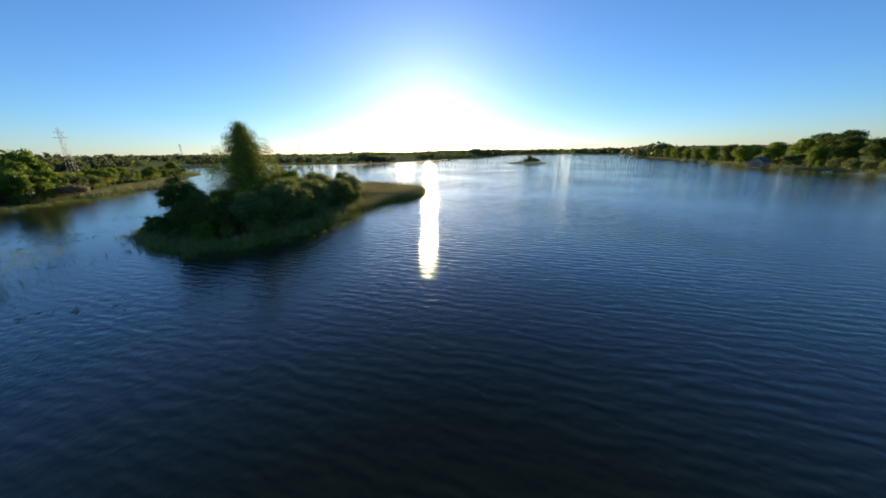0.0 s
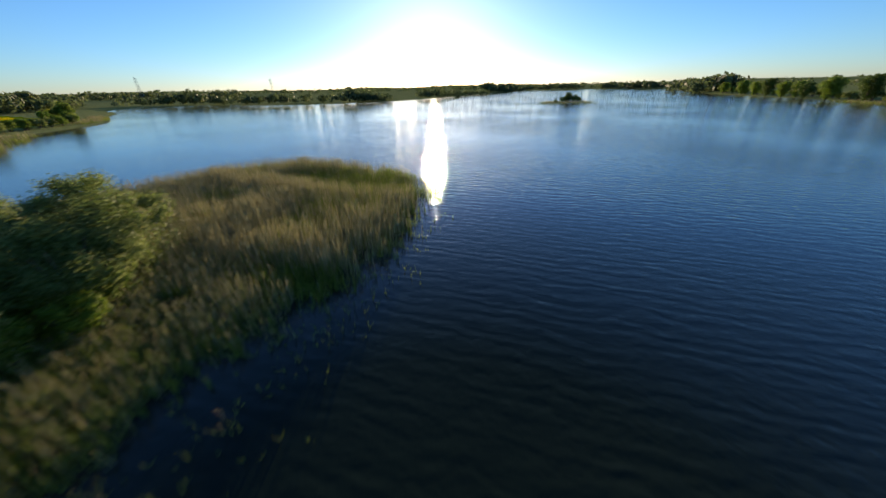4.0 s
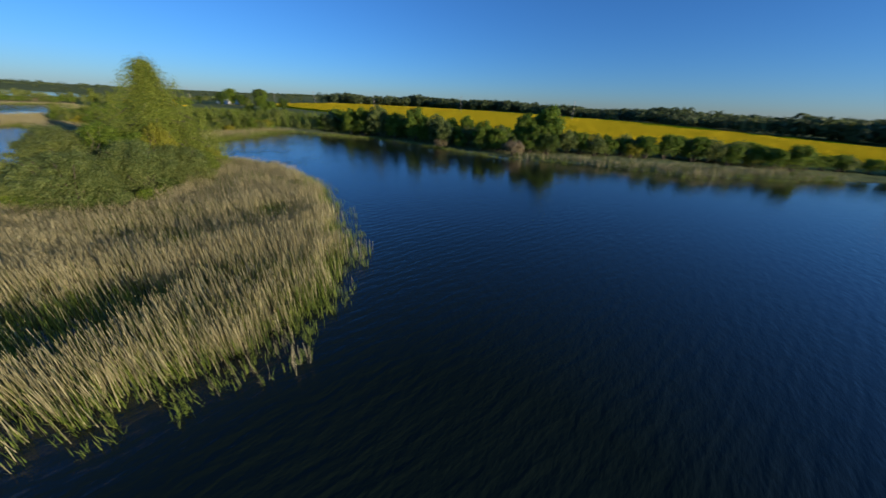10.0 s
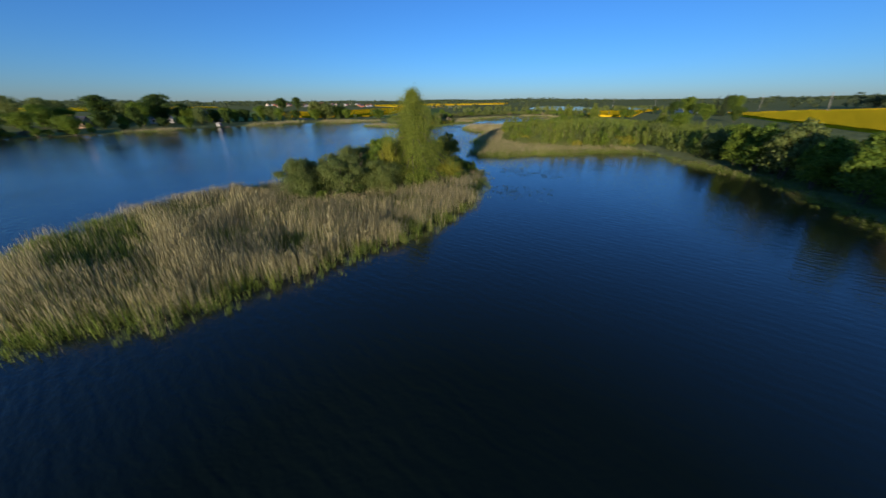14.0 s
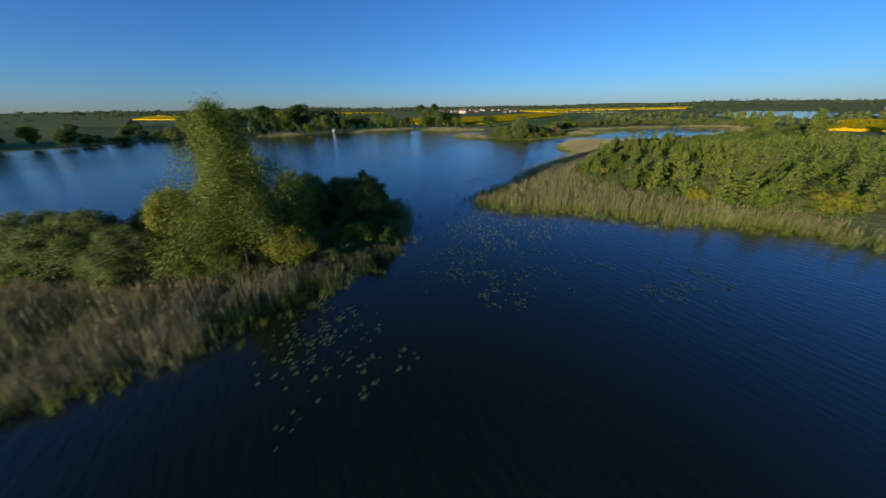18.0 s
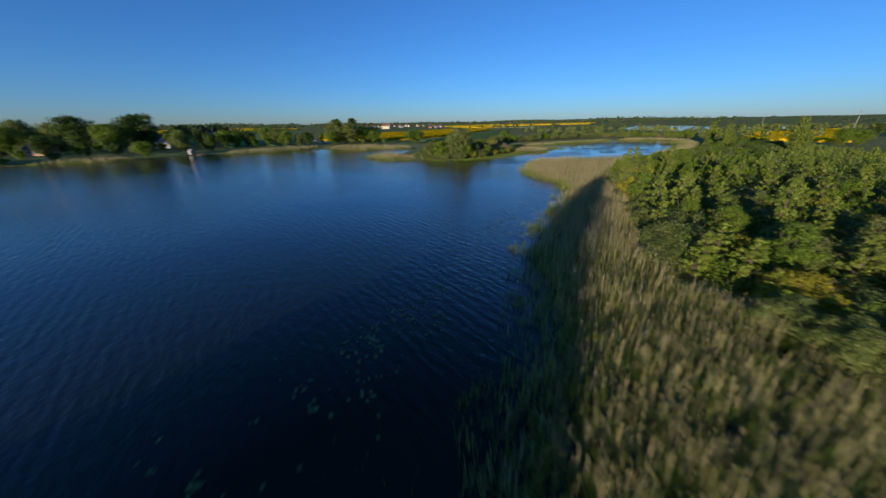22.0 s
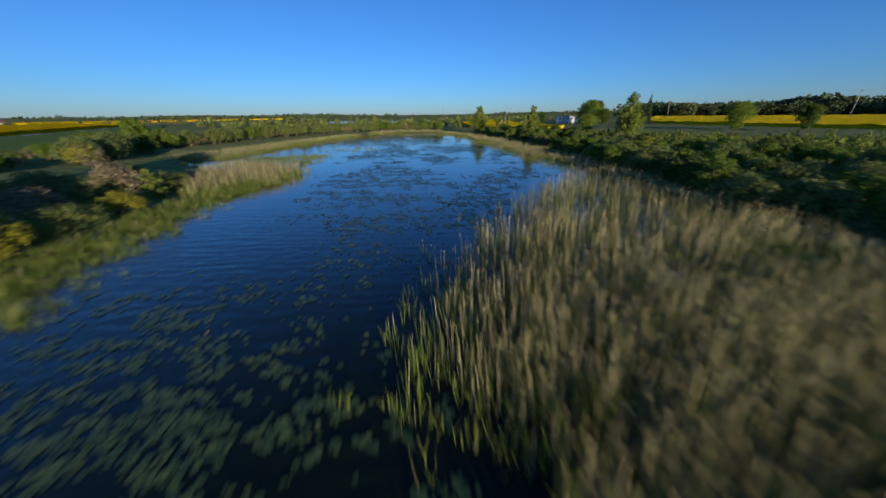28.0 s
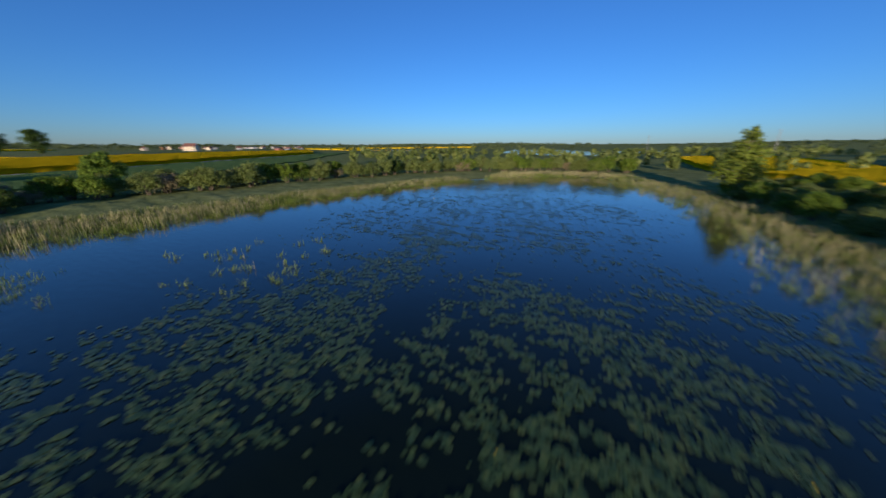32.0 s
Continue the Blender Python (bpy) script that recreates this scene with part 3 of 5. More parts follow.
reed_bed("reed_bed", "tan reeds along the far eastern shore", [(118, 150), (118, 170), (124, 200), (131, 234), (140, 262), (146, 262), (137, 234), (130, 200), (124, 150)], 1.0, 1.3, None, 4, edge=1.5, wide=2.8)

# ---- water lilies ----
def lily_pads(name, label, poly, tries, cover, size=0.19, seed_off=0.0, fade=2.6, near=None):
    """Pads floating in ragged clumps, which thin out towards the patch's edge."""
    q = np.asarray(poly, float)
    lo, hi = q.min(0) - 1.5, q.max(0) + 1.5
    P = lo + RNG.random((tries, 2)) * (hi - lo)
    f = lump(P + seed_off, 1.45) + 0.6 * lump(P + 19.0 + seed_off, 0.5)
    d = poly_dist(P, q) + 1.3 * lump(P + 3.0, 4.2)
    thr = cover - 0.45 * lump(P + seed_off, 9.0) + 1.7 * (1 - soft(-0.6, fade, d))
    stray = (RNG.random(tries) < 0.03) & (d > -1.0)
    P = P[((f > thr) & (d > -0.8)) | stray]
    root = None
    if near is not None:
        root = tagged(new(name), label, "water lilies", "lily patches")
        order = np.argsort(np.hypot(*(P - near).T))
        for k, p in enumerate(P[order[:110]]):
            r = size * RNG.uniform(0.5, 1.3)
            ob = new("pad", PAD_MESH[k % 4])
            ob.parent = root
            ob.matrix_basis = pose(p[0], p[1], 0.012 + RNG.uniform(0, 0.02), 0, 0, RNG.uniform(0, 360)) @ Matrix.Diagonal((r * 1.1, r, 1, 1))
            tagged(ob)
        P = P[order[110:]]
    n, K = len(P), 7
    rad = size * RNG.uniform(0.5, 1.3, n)
    V, T = pad_shape(P, rad, RNG.uniform(0, 6.28, n), K)
    me = mesh_np(name, V, None, T, mats=[M_PAD])
    if root:
        ob = new("pad_carpet", me)
        ob.parent = root
        tagged(ob, kind="stuff")
    else:
        tagged(new(name, me), label, "water lilies", kind="stuff")
    return P

def pad_shape(P, rad, rot, K):
    """Round leaves with a notch, lying on the water."""
    n = len(P)
    a = np.linspace(0.22, 6.06, K)
    X = P[:, :1] + rad[:, None] * (np.cos(a + rot[:, None]) * 1.1)
    Y = P[:, 1:] + rad[:, None] * np.sin(a + rot[:, None])
    Z = np.full_like(X, 0.012) + RNG.uniform(0, 0.02, (n, 1)) + RNG.uniform(0, 0.012, X.shape)
    V = np.concatenate([np.column_stack([P, Z[:, 0]])[:, None], np.stack([X, Y, Z], 2)], 1).reshape(-1, 3)
    s = np.arange(n)[:, None] * (K + 1)
    return V, np.stack([np.stack([s[:, 0], s[:, 0] + 1 + j, s[:, 0] + 2 + j], 1) for j in range(K - 1)], 1).reshape(-1, 3)

PAD_MESH = []
for k in range(4):
    V, T = pad_shape(np.zeros((1, 2)), np.ones(1), np.zeros(1), 10)
    V[:, 2] += RNG.uniform(-0.006, 0.010, len(V))
    PAD_MESH.append(mesh_np("pad", V, None, T, mats=[M_PAD]))

CHANNEL_MOUTH = [([(7, -42), (5, -46), (0, -45), (-4, -43), (-6.5, -40), (-6.5, -34), (2, -33), (7, -37)], 7000, 0.15, 0.0, 1.8),
                 ([(-4, -42), (-2, -47), (-4, -53), (-8, -57), (-13, -60), (-9, -50), (-7, -43)], 3500, 0.45, 13.0, 1.6),
                 ([(0, -53), (1.5, -60), (-2, -67), (-7, -64), (-9, -60), (-7, -56), (-8, -51), (-3, -51)], 4500, 0.1, 8.0, 1.8),
                 ([(-8.5, -50), (-9, -56), (-10.5, -60), (-13, -64), (-18, -64), (-18, -58), (-16.5, -54), (-12, -50)], 5000, -0.1, 27.0, 1.6)]
CHANNEL_MIDDLE = [([(0, -64), (1, -72), (-1, -77), (-5, -81), (-10, -78), (-12, -75), (-13, -70), (-12, -64), (-7, -62)], 9000, -0.15, 5.0, 2.0),
                  ([(-14, -64), (-16, -68), (-20, -71), (-24, -73.5), (-27, -71), (-26, -66), (-20, -62)], 6000, -0.15, 21.0, 1.6),
                  ([(-12, -83), (-15.5, -88), (-19, -81), (-17, -77), (-13, -78)], 3200, 0.0, 33.0, 1.6),
                  ([(-11.8, -83.6), (-12.0, -87.1), (-14.1, -92.7), (-17.5, -89.9), (-18.9, -85.2), (-18.7, -82.0), (-18.2, -81.3), (-13.7, -81.2)], 4200, -0.35, 91.0, 1.2)]
CHANNEL_BEND = [([(-25.7, -96.5), (-26.3, -91.8), (-24.7, -84.4), (-24.7, -82.4), (-28.5, -85.3), (-30.9, -93.4)], 6000, -0.1, 97.0, 1.4),
                ([(-4.9, -82.3), (-4.8, -84.8), (-8.4, -85.4), (-9.9, -81.6), (-6.7, -81.0)], 3000, 0.0, 103.0, 1.4),
                ([(-22, -87), (-22, -77), (-25, -71), (-28, -74), (-27, -84)], 4000, 0.35, 44.0, 2.0)]
CHANNEL_END = [([(0, -84), (1, -92), (-2, -99), (-5, -106), (-8, -114), (-12, -113), (-13, -104), (-13, -95), (-14, -90), (-8, -86)], 17000, -0.15, 52.0, 2.0),
               ([(-14, -92), (-12.5, -98), (-13, -104), (-16, -109), (-22, -108), (-28, -105), (-30, -101), (-28, -95), (-21, -92)], 13000, 0.0, 61.0, 2.0),
               ([(-20, -110), (-26, -114), (-31, -108), (-30, -102), (-25, -105)], 3500, 0.35, 66.0, 1.6),
               ([(3, -109), (9, -126), (4, -140), (-20, -142), (-29, -132), (-24, -112), (-10, -110)], 30000, 0.35, 70.0, 4.0),
               ([(2, -142), (-6, -156), (-22, -158), (-28, -146), (-12, -140)], 12000, 0.45, 82.0, 3.0)]
PATCHES = CHANNEL_MOUTH + CHANNEL_MIDDLE + CHANNEL_BEND + CHANNEL_END
CORES = {3: (-12, -57), 4: (-8, -72), 7: (-15.5, -84), 11: (-8, -98), 12: (-20, -100)}
PADS = np.concatenate([lily_pads("lily_patch" if k in CORES else "lily_pads", "ragged patch of grey-green lily pads on the channel", q, int(n * 1.9), c, 0.088, o, e, CORES[k] if k in CORES else None) for k, (q, n, c, o, e) in enumerate(PATCHES)])
for q, n, c in (([(-57, 62), (-56.5, 58), (-60, 55), (-64, 59), (-62, 64)], 1100, 0.15), ([(-62.5, 61), (-63, 56.5), (-66, 56), (-68, 60), (-65, 62)], 900, 0.2), ([(-64, 55), (-65, 52.5), (-68, 51), (-68.5, 55.5)], 500, 0.3),
                ([(-69, 47), (-70, 43.5), (-74, 42), (-76, 47), (-73, 51)], 1300, 0.2), ([(-59, 75), (-62, 68.5), (-67, 69), (-68, 76)], 1500, 0.55), ([(-50, 50), (-56, 46), (-62, 45), (-64, 52), (-58, 57)], 700, 1.2)):
    lily_pads("lily_pads", "small cluster of lily pads between island and spit", q, int(n * 1.6), c, 0.092, q[0][0], 1.2)
for q, n in (([(-33, 41), (-34, 38), (-38, 40), (-38, 44), (-36, 45)], 700), ([(-33, 33), (-34, 29.5), (-38, 33), (-38, 37), (-35, 37)], 800), ([(-26.5, 13), (-28, 11), (-31, 13), (-31, 17), (-28, 18)], 450)):
    lily_pads("lily_pads", "small cluster of lily pads off the reed edge", q, int(n * 1.5), 0.5, 0.095, q[0][1], 1.2)
lily_pads("lily_pads", "thin line of lily pads beside the reeds", [(-26, -10), (-29.5, 6), (-32, 16), (-34.5, 24), (-38, 34), (-33, 34), (-28, 22), (-25, 8), (-23, -8)], 6000, 1.0, 0.09, 90.0, 1.5)
lily_pads("lily_pads", "few lily pads in front of the reed tip", [(-12, -14), (-20, -11), (-25, -8), (-24, -2), (-14, -8)], 1500, 1.2, 0.13, 12.0)
reed_bed("reed_bed", "low green water plants and shoots off the bank", [(4.5, -78), (3.5, -88), (3.5, -95), (10, -98), (18, -94), (20, -84), (12, -79)], 7.0, 0.32, lambda P: np.full(len(P), 0.95), 5, edge=2.0, wide=0.9, gaps=0.1)
reed_bed("reed_bed", "scattered green tufts in the open channel", [(9, -103), (0, -111), (-7, -104), (-3, -99), (4, -99)], 0.35, 0.45, lambda P: np.full(len(P), 0.95), 7, edge=1.0, wide=1.3)
reed_bed("reed_bed", "sparse reed shoots in shaded shallow water", [(-46, 55), (-54, 59), (-62, 58), (-64, 50), (-65, 42), (-61, 39), (-53, 44), (-44, 44), (-41, 36), (-38, 38), (-40, 46)], 2.8, 0.34, lambda P: np.full(len(P), 0.85), 2, edge=5.0, wide=0.6, loose=0.5)

def lily_flower():
    root = tagged(new("lily_flower"), "yellow water-lily flower standing above the pads", "flower", "lily flowers")
    bm = bmesh.new()
    tube(bm, [(0, 0, -0.1), (0.01, 0, 0.05), (0.0, 0.0, 0.12)], [0.012, 0.011, 0.01], 5)
    part("stalk", bm, M_SHOOT, root)
    bm = bmesh.new()
    for k in range(6):
        a = k * math.pi / 3
        c, s = math.cos(a), math.sin(a)
        v = [bm.verts.new((c * r - s * w, s * r + c * w, z)) for r, w, z in ((0.0, 0.0, 0.11), (0.05, -0.03, 0.13), (0.075, 0.0, 0.19), (0.05, 0.03, 0.13))]
        bm.faces.new(v)
    part("blossom", bm, M_PETAL, root, "yellow cupped petals")
    return root
flower = lily_flower()
flower.matrix_basis = pose(PADS[0, 0], PADS[0, 1], 0.01)
for i in range(1, 36):
    p = PADS[(i * 1637) % len(PADS)]
    copy_thing(flower, pose(p[0], p[1], 0.01, 0, 0, i * 50) @ Matrix.Scale(0.35 + 0.3 * ((i * 7) % 10) / 10, 4))

# ---- trees and bushes ----
def leaf_cards(blobs, n, size, rng, spread=0.30, flat=0.95, droop=0.0, tri=False):
    """n small four-cornered leaves on the shells of the given clumps (x, y, z, rx, ry, rz)."""
    b = np.asarray(blobs, float)
    w = (b[:, 3] * b[:, 4] + b[:, 4] * b[:, 5] + b[:, 3] * b[:, 5])
    k = rng.choice(len(b), n, p=w / w.sum())
    d = rng.normal(size=(n, 3))
    d /= np.linalg.norm(d, axis=1)[:, None]
    d[:, 2] = np.where(d[:, 2] < -0.55, -d[:, 2] * 0.6, d[:, 2])
    r = np.clip(1 - np.abs(rng.normal(0, spread, n)), 0.25, 1.0) + np.abs(rng.normal(0, 0.15, n)) * (rng.random(n) < 0.5)
    c = b[k, :3] + d * r[:, None] * b[k, 3:6]
    nrm = d * flat + rng.normal(0, 0.45, (n, 3)) + np.array([0, 0, 0.3])
    nrm /= np.linalg.norm(nrm, axis=1)[:, None]
    t = np.cross(nrm, rng.normal(size=(n, 3)))
    t[:, 2] -= droop
    t /= np.linalg.norm(t, axis=1)[:, None] + 1e-9
    u = np.cross(nrm, t)
    s = size * rng.uniform(0.6, 1.35, n)[:, None]
    if tri:
        V = np.stack([c + t * s, c - t * s * 0.5 + u * s * 0.6, c - t * s * 0.5 - u * s * 0.6], 1).reshape(-1, 3)
        return V, np.arange(n * 3).reshape(-1, 3)
    V = np.stack([c - t * s, c - u * s * 0.42 + t * s * 0.1, c + t * s, c + u * s * 0.42 + t * s * 0.1], 1).reshape(-1, 3)
    return V, np.arange(n * 4).reshape(-1, 4)

def leaf_mesh(name, V, F, mat):
    return mesh_np(name, V, F if F.shape[1] == 4 else None, F if F.shape[1] == 3 else None, mats=[mat])

def bush_blobs(rng, r, h, n):
    out = []
    for i in range(n):
        a, q = rng.uniform(0, 6.28), math.sqrt(rng.uniform(0, 1)) * r * 0.72
        top = h * (1 - 0.55 * (q / r) ** 2) * rng.uniform(0.72, 1.05)
        s = rng.uniform(0.2, 0.46) * r * min(1.0, math.sqrt(20 / n))
        out.append((q * math.cos(a), q * math.sin(a), max(top - s * 0.9, s * 0.5), s, s, s * rng.uniform(0.8, 1.25)))
    out.append((0, 0, h * 0.35, r * 0.75, r * 0.75, h * 0.38))
    return out

def bush_stems(rng, r, h, n=7):
    bm = bmesh.new()
    for i in range(n):
        a = 6.28 * i / n + rng.uniform(-0.4, 0.4)
        q = r * rng.uniform(0.3, 0.7)
        tube(bm, [(0.12 * math.cos(a), 0.12 * math.sin(a), -0.3), (q * 0.45 * math.cos(a), q * 0.45 * math.sin(a), h * 0.4), (q * math.cos(a + 0.2), q * math.sin(a + 0.2), h * 0.82)], [0.07, 0.05, 0.02], 4)
    return bm

def bush(name, label, r, h, leaves, size, mat, seed, blobs=13, category="bush", group="", spread=0.5, tri=False):
    rng = np.random.default_rng(seed)
    root = tagged(new(name), label, category, group)
    part("trunk", bush_stems(rng, r, h), M_BARK, root)
    V, Q = leaf_cards(bush_blobs(rng, r, h, blobs), leaves, size, rng, spread, tri=tri)
    part("foliage", leaf_mesh("foliage", V, Q, mat), None, root)
    return root

def tree(name, label, h, r, leaves, size, mat, seed, bark=None, low=0.2, clumps=30, lean=0.0, taper=0.9, category="tree", group="", droop=0.0, cone=False, tri=False, split=False):
    """A tapered trunk with limbs, and a crown of leaf clumps set at the limbs' ends."""
    rng = np.random.default_rng(seed)
    root = tagged(new(name), label, category, group)
    bm = bmesh.new()
    pts = [(lean * h * u * u + 0.12 * math.sin(5 * u + seed), 0.10 * math.sin(4 * u + 2 * seed), h * 0.96 * u - 0.3 * (u == 0)) for u in np.linspace(0, 1, 7)]
    tube(bm, pts, [0.021 * h * (1 - 0.93 * u) + 0.012 for u in np.linspace(0, 1, 7)], 7)
    blobs = []
    for i in range(clumps):
        u = low + (1 - low) * (i + rng.uniform(0, 1)) / clumps
        k = min(int(u * 6), 5)
        f = u * 6 - k
        base = Vector(pts[k]).lerp(Vector(pts[k + 1]), f)
        v = (1 - u) / (1 - low)
        env = (r * v ** taper * min(1.0, 0.45 + 2.2 * (1 - v)) if cone else r * math.sin(math.pi * min(1, v ** taper * 0.92 + 0.06)) ** 0.75) + 0.12 * r
        a = i * 2.4 + rng.uniform(-0.5, 0.5)
        q = env * (rng.uniform(0.3, 1.12) if cone else rng.uniform(0.45, 0.95))
        tip = base + Vector((q * math.cos(a), q * math.sin(a), q * rng.uniform(0.1, 0.5) - droop * q))
        lb = bmesh.new() if split else bm
        tube(lb, [base - Vector((0, 0, 0.15 * q)), base.lerp(tip, 0.55) + Vector((0, 0, 0.12 * q)), tip], [0.010 * h * (1.05 - u) + 0.012, 0.007 * h * (1.05 - u) + 0.008, 0.006], 4)
        if split:
            part("limb", lb, M_BARK, root)
        s = max(0.12 * r, env * rng.uniform(0.18, 0.32)) if cone else max(0.22 * r, env * rng.uniform(0.30, 0.5))
        blobs.append((*tip, s, s, s * rng.uniform(0.75, 1.2) * (1 + droop)))
        blobs.append((*base.lerp(tip, 0.5), s * 0.8, s * 0.8, s * 0.8))
        if split:
            blobs.append((*base.lerp(tip, 0.2), env * 0.42, env * 0.42, 0.9))
    blobs.append((pts[6][0], pts[6][1], h * 0.95, 0.14 * r, 0.14 * r, h * 0.06))
    part("trunk", bm, bark or M_BARK, root)
    V, Q = leaf_cards(blobs, leaves, size, rng, 0.34, droop=droop, tri=tri)
    part("crown", leaf_mesh("crown", V, Q, mat), None, root)
    return root

def spruce(name, label, h, r, leaves, seed, category="tree", group=""):
    rng = np.random.default_rng(seed)
    root = tagged(new(name), label, category, group)
    part("trunk", tube(bmesh.new(), [(0, 0, -0.3), (0, 0, h * 0.5), (0.05, 0, h)], [0.02 * h, 0.012 * h, 0.01], 6), M_BARK, root)
    blobs = []
    for i in range(26):
        u = 0.08 + 0.9 * i / 26
        env = r * (1 - u) ** 0.8
        for j in range(4):
            a = i * 1.3 + j * 1.57 + rng.uniform(-0.3, 0.3)
            blobs.append((env * 0.6 * math.cos(a), env * 0.6 * math.sin(a), h * u - 0.12 * env, 0.42 * env + 0.1, 0.42 * env + 0.1, 0.25 * env + 0.15))
    V, Q = leaf_cards(blobs, leaves, 0.26, rng, 0.4, droop=0.6)
    part("crown", mesh_np("crown", V, Q, mats=[M_NEEDLE]), None, root)
    return root

def plant(tpl, x, y, s=1.0, turn=0.0, tall=1.0, first=[]):
    """Sets a plant on the ground; the first use of a template moves the template itself."""
    m = pose(x, y, max(land(x, y), -0.1) - 0.05, 0, 0, turn) @ Matrix.Diagonal((s, s, s * tall, 1))
    if tpl.name not in first:
        first.append(tpl.name)
        tpl.matrix_basis = m
        return tpl
    ob = copy_thing(tpl, m @ Matrix.Diagonal((*(1 / v for v in tpl.scale), 1)))
    return ob

# island plants
birch = tree("birch", "tall birch with drooping green branches on the island", 13.5, 6.7, 190000, 0.075, M_BIRCHLEAF, 3, M_BIRCH, 0.05, 180, -0.03, 0.6, droop=0.75, cone=True, split=True, tri=True)
plant(birch, -47.1, 74.8)
wil_a = bush("willow_bush", "grey-green rounded willow bush on the island", 3.7, 5.4, 39900, 0.068, M_WILLOW, 11, 57, group="island bushes", tri=True)
wil_b = bush("willow_bush", "grey-green rounded willow bush on the island", 3.1, 4.6, 31350, 0.068, M_WILLOW, 12, 51, group="island bushes", tri=True)
grn_a = bush("green_bush", "bright green leafy bush beside the birch", 2.6, 4.4, 25650, 0.068, M_GREEN, 13, 47, group="island bushes", tri=True)
yel_a = bush("yellow_bush", "yellow-green leafy shrub beside the birch", 2.5, 3.6, 22800, 0.066, M_YELLOW, 14, 44, group="island bushes", tri=True)
alder = bush("alder_bush", "dark green rounded alder at the island's end", 3.0, 6.2, 37050, 0.071, M_DARK, 15, 57, group="island bushes", tri=True)
WEST_SIDE = ((wil_a, -39, 90, 1.05, 10, 1.0), (wil_b, -37, 87, 1.0, 80, 1.0), (wil_a, -43.5, 86.5, 1.1, 130, 1.0), (wil_b, -36.5, 82, 1.05, 200, 1.0), (wil_a, -47, 83, 0.95, 260, 0.95),
                         (grn_a, -44, 80, 1.15, 40, 1.15), (yel_a, -46.2, 79.8, 0.85, 0, 2.21), (wil_b, -39, 80, 1.2, 300, 1.05), (grn_a, -50, 77, 0.9, 100, 0.9), (yel_a, -51.5, 71.9, 1.1, 210, 0.95))
EAST_SIDE = ((grn_a, -49, 71, 1.0, 20, 1.0), (wil_a, -38, 74, 1.05, 70, 1.05), (wil_b, -37, 75, 1.0, 150, 1.0), (alder, -47, 63, 1.05, 0, 1.0), (alder, -43, 61, 0.9, 120, 0.9),
                         (alder, -40, 60, 0.85, 230, 0.8), (wil_a, -38, 63, 0.95, 20, 0.95), (wil_b, -37, 66.5, 1.05, 90, 1.0), (grn_a, -42, 68, 1.1, 250, 1.05), (wil_a, -37, 68, 1.1, 330, 1.05),
                         (grn_a, -51, 66, 0.75, 10, 0.8), (wil_b, -36.5, 70, 0.85, 30, 0.9), (grn_a, -42, 76, 1.2, 180, 1.3))
for t, x, y, s, a, k in WEST_SIDE + EAST_SIDE:
    plant(t, x, y, s, a, k)

# bushy spit and channel bank
near_t = [bush("willow_bush", "dense grey-green willow scrub on the spit", 2.3, 3.3, 11160, 0.083, M_WILLOW, 21, 44, group="spit scrub", tri=True),
          bush("green_bush", "fresh green young tree scrub on the spit", 1.7, 3.9, 10080, 0.079, M_GREEN, 22, 41, group="spit scrub", tri=True),
          bush("yellow_bush", "yellow-green shrub among the spit scrub", 1.9, 2.6, 8280, 0.079, M_YELLOW, 23, 35, group="spit scrub", tri=True),
          bush("willow_bush", "low wide grey willow scrub on the spit", 2.7, 2.5, 11520, 0.083, M_WILLOW, 24, 48, group="spit scrub", tri=True),
          bush("pale_bush", "pale blossoming shrub among the spit scrub", 1.7, 2.4, 7560, 0.076, M_PALE, 25, 35, group="spit scrub", tri=True)]
sapling = tree("young_tree", "pointed fresh green young tree in the spit scrub", 4.4, 1.25, 6500, 0.085, M_BIRCHLEAF, 26, None, 0.05, 34, 0.0, 0.8, group="spit scrub", cone=True, tri=True)
near_t.append(sapling)
mid_t = [bush("willow_bush", "grey-green willow bush on the low bank", 2.4, 3.2, 6256, 0.116, M_WILLOW, 31, 35, group="bank bushes", tri=True),
         bush("green_bush", "green leafy bush on the low bank", 2.1, 3.6, 6256, 0.109, M_GREEN, 32, 35, group="bank bushes", tri=True),
         bush("dark_bush", "dark green alder bush on the bank", 2.3, 3.8, 6256, 0.116, M_DARK, 33, 35, group="bank bushes", tri=True),
         bush("pale_bush", "pale brownish blossoming bush on the bank", 2.2, 2.7, 5440, 0.109, M_PALE, 34, 35, group="bank bushes", tri=True),
         bush("yellow_bush", "yellow-green bush on the bank", 2.0, 3.0, 5440, 0.109, M_YELLOW, 35, 35, group="bank bushes", tri=True)]
tall_t = [bush("willow_tree", "tall grey-green willow thicket on the shore", 3.5, 6.4, 10200, 0.190, M_WILLOW, 36, 38, group="shore thickets", tri=True),
          bush("alder_tree", "tall round green alder on the shore", 3.2, 6.8, 10200, 0.190, M_GREEN, 37, 38, group="shore thickets", tri=True),
          bush("alder_tree", "tall dark green alder on the shore", 3.3, 6.4, 10200, 0.190, M_DARK, 38, 38, group="shore thickets", tri=True)]
rb = random.Random(5)
SPIT_NEAR = [(-31.5, -24), (-37.5, -7), (-42, 6), (-44.5, 17), (-53, 24.5), (-66, 23.5), (-78, 20.5), (-84, 12), (-74, -6), (-58, -18), (-42, -34), (-31, -38)]
SPIT_FAR = [(-84, 12), (-74, -6), (-58, -18), (-42, -34), (-31, -38), (-31, -50), (-36, -66), (-39, -84), (-41, -104), (-42, -126), (-40, -150), (-52, -158), (-64, -140), (-80, -100),
            (-100, -60), (-112, -20), (-112, 20), (-104, 40), (-96, 34)]
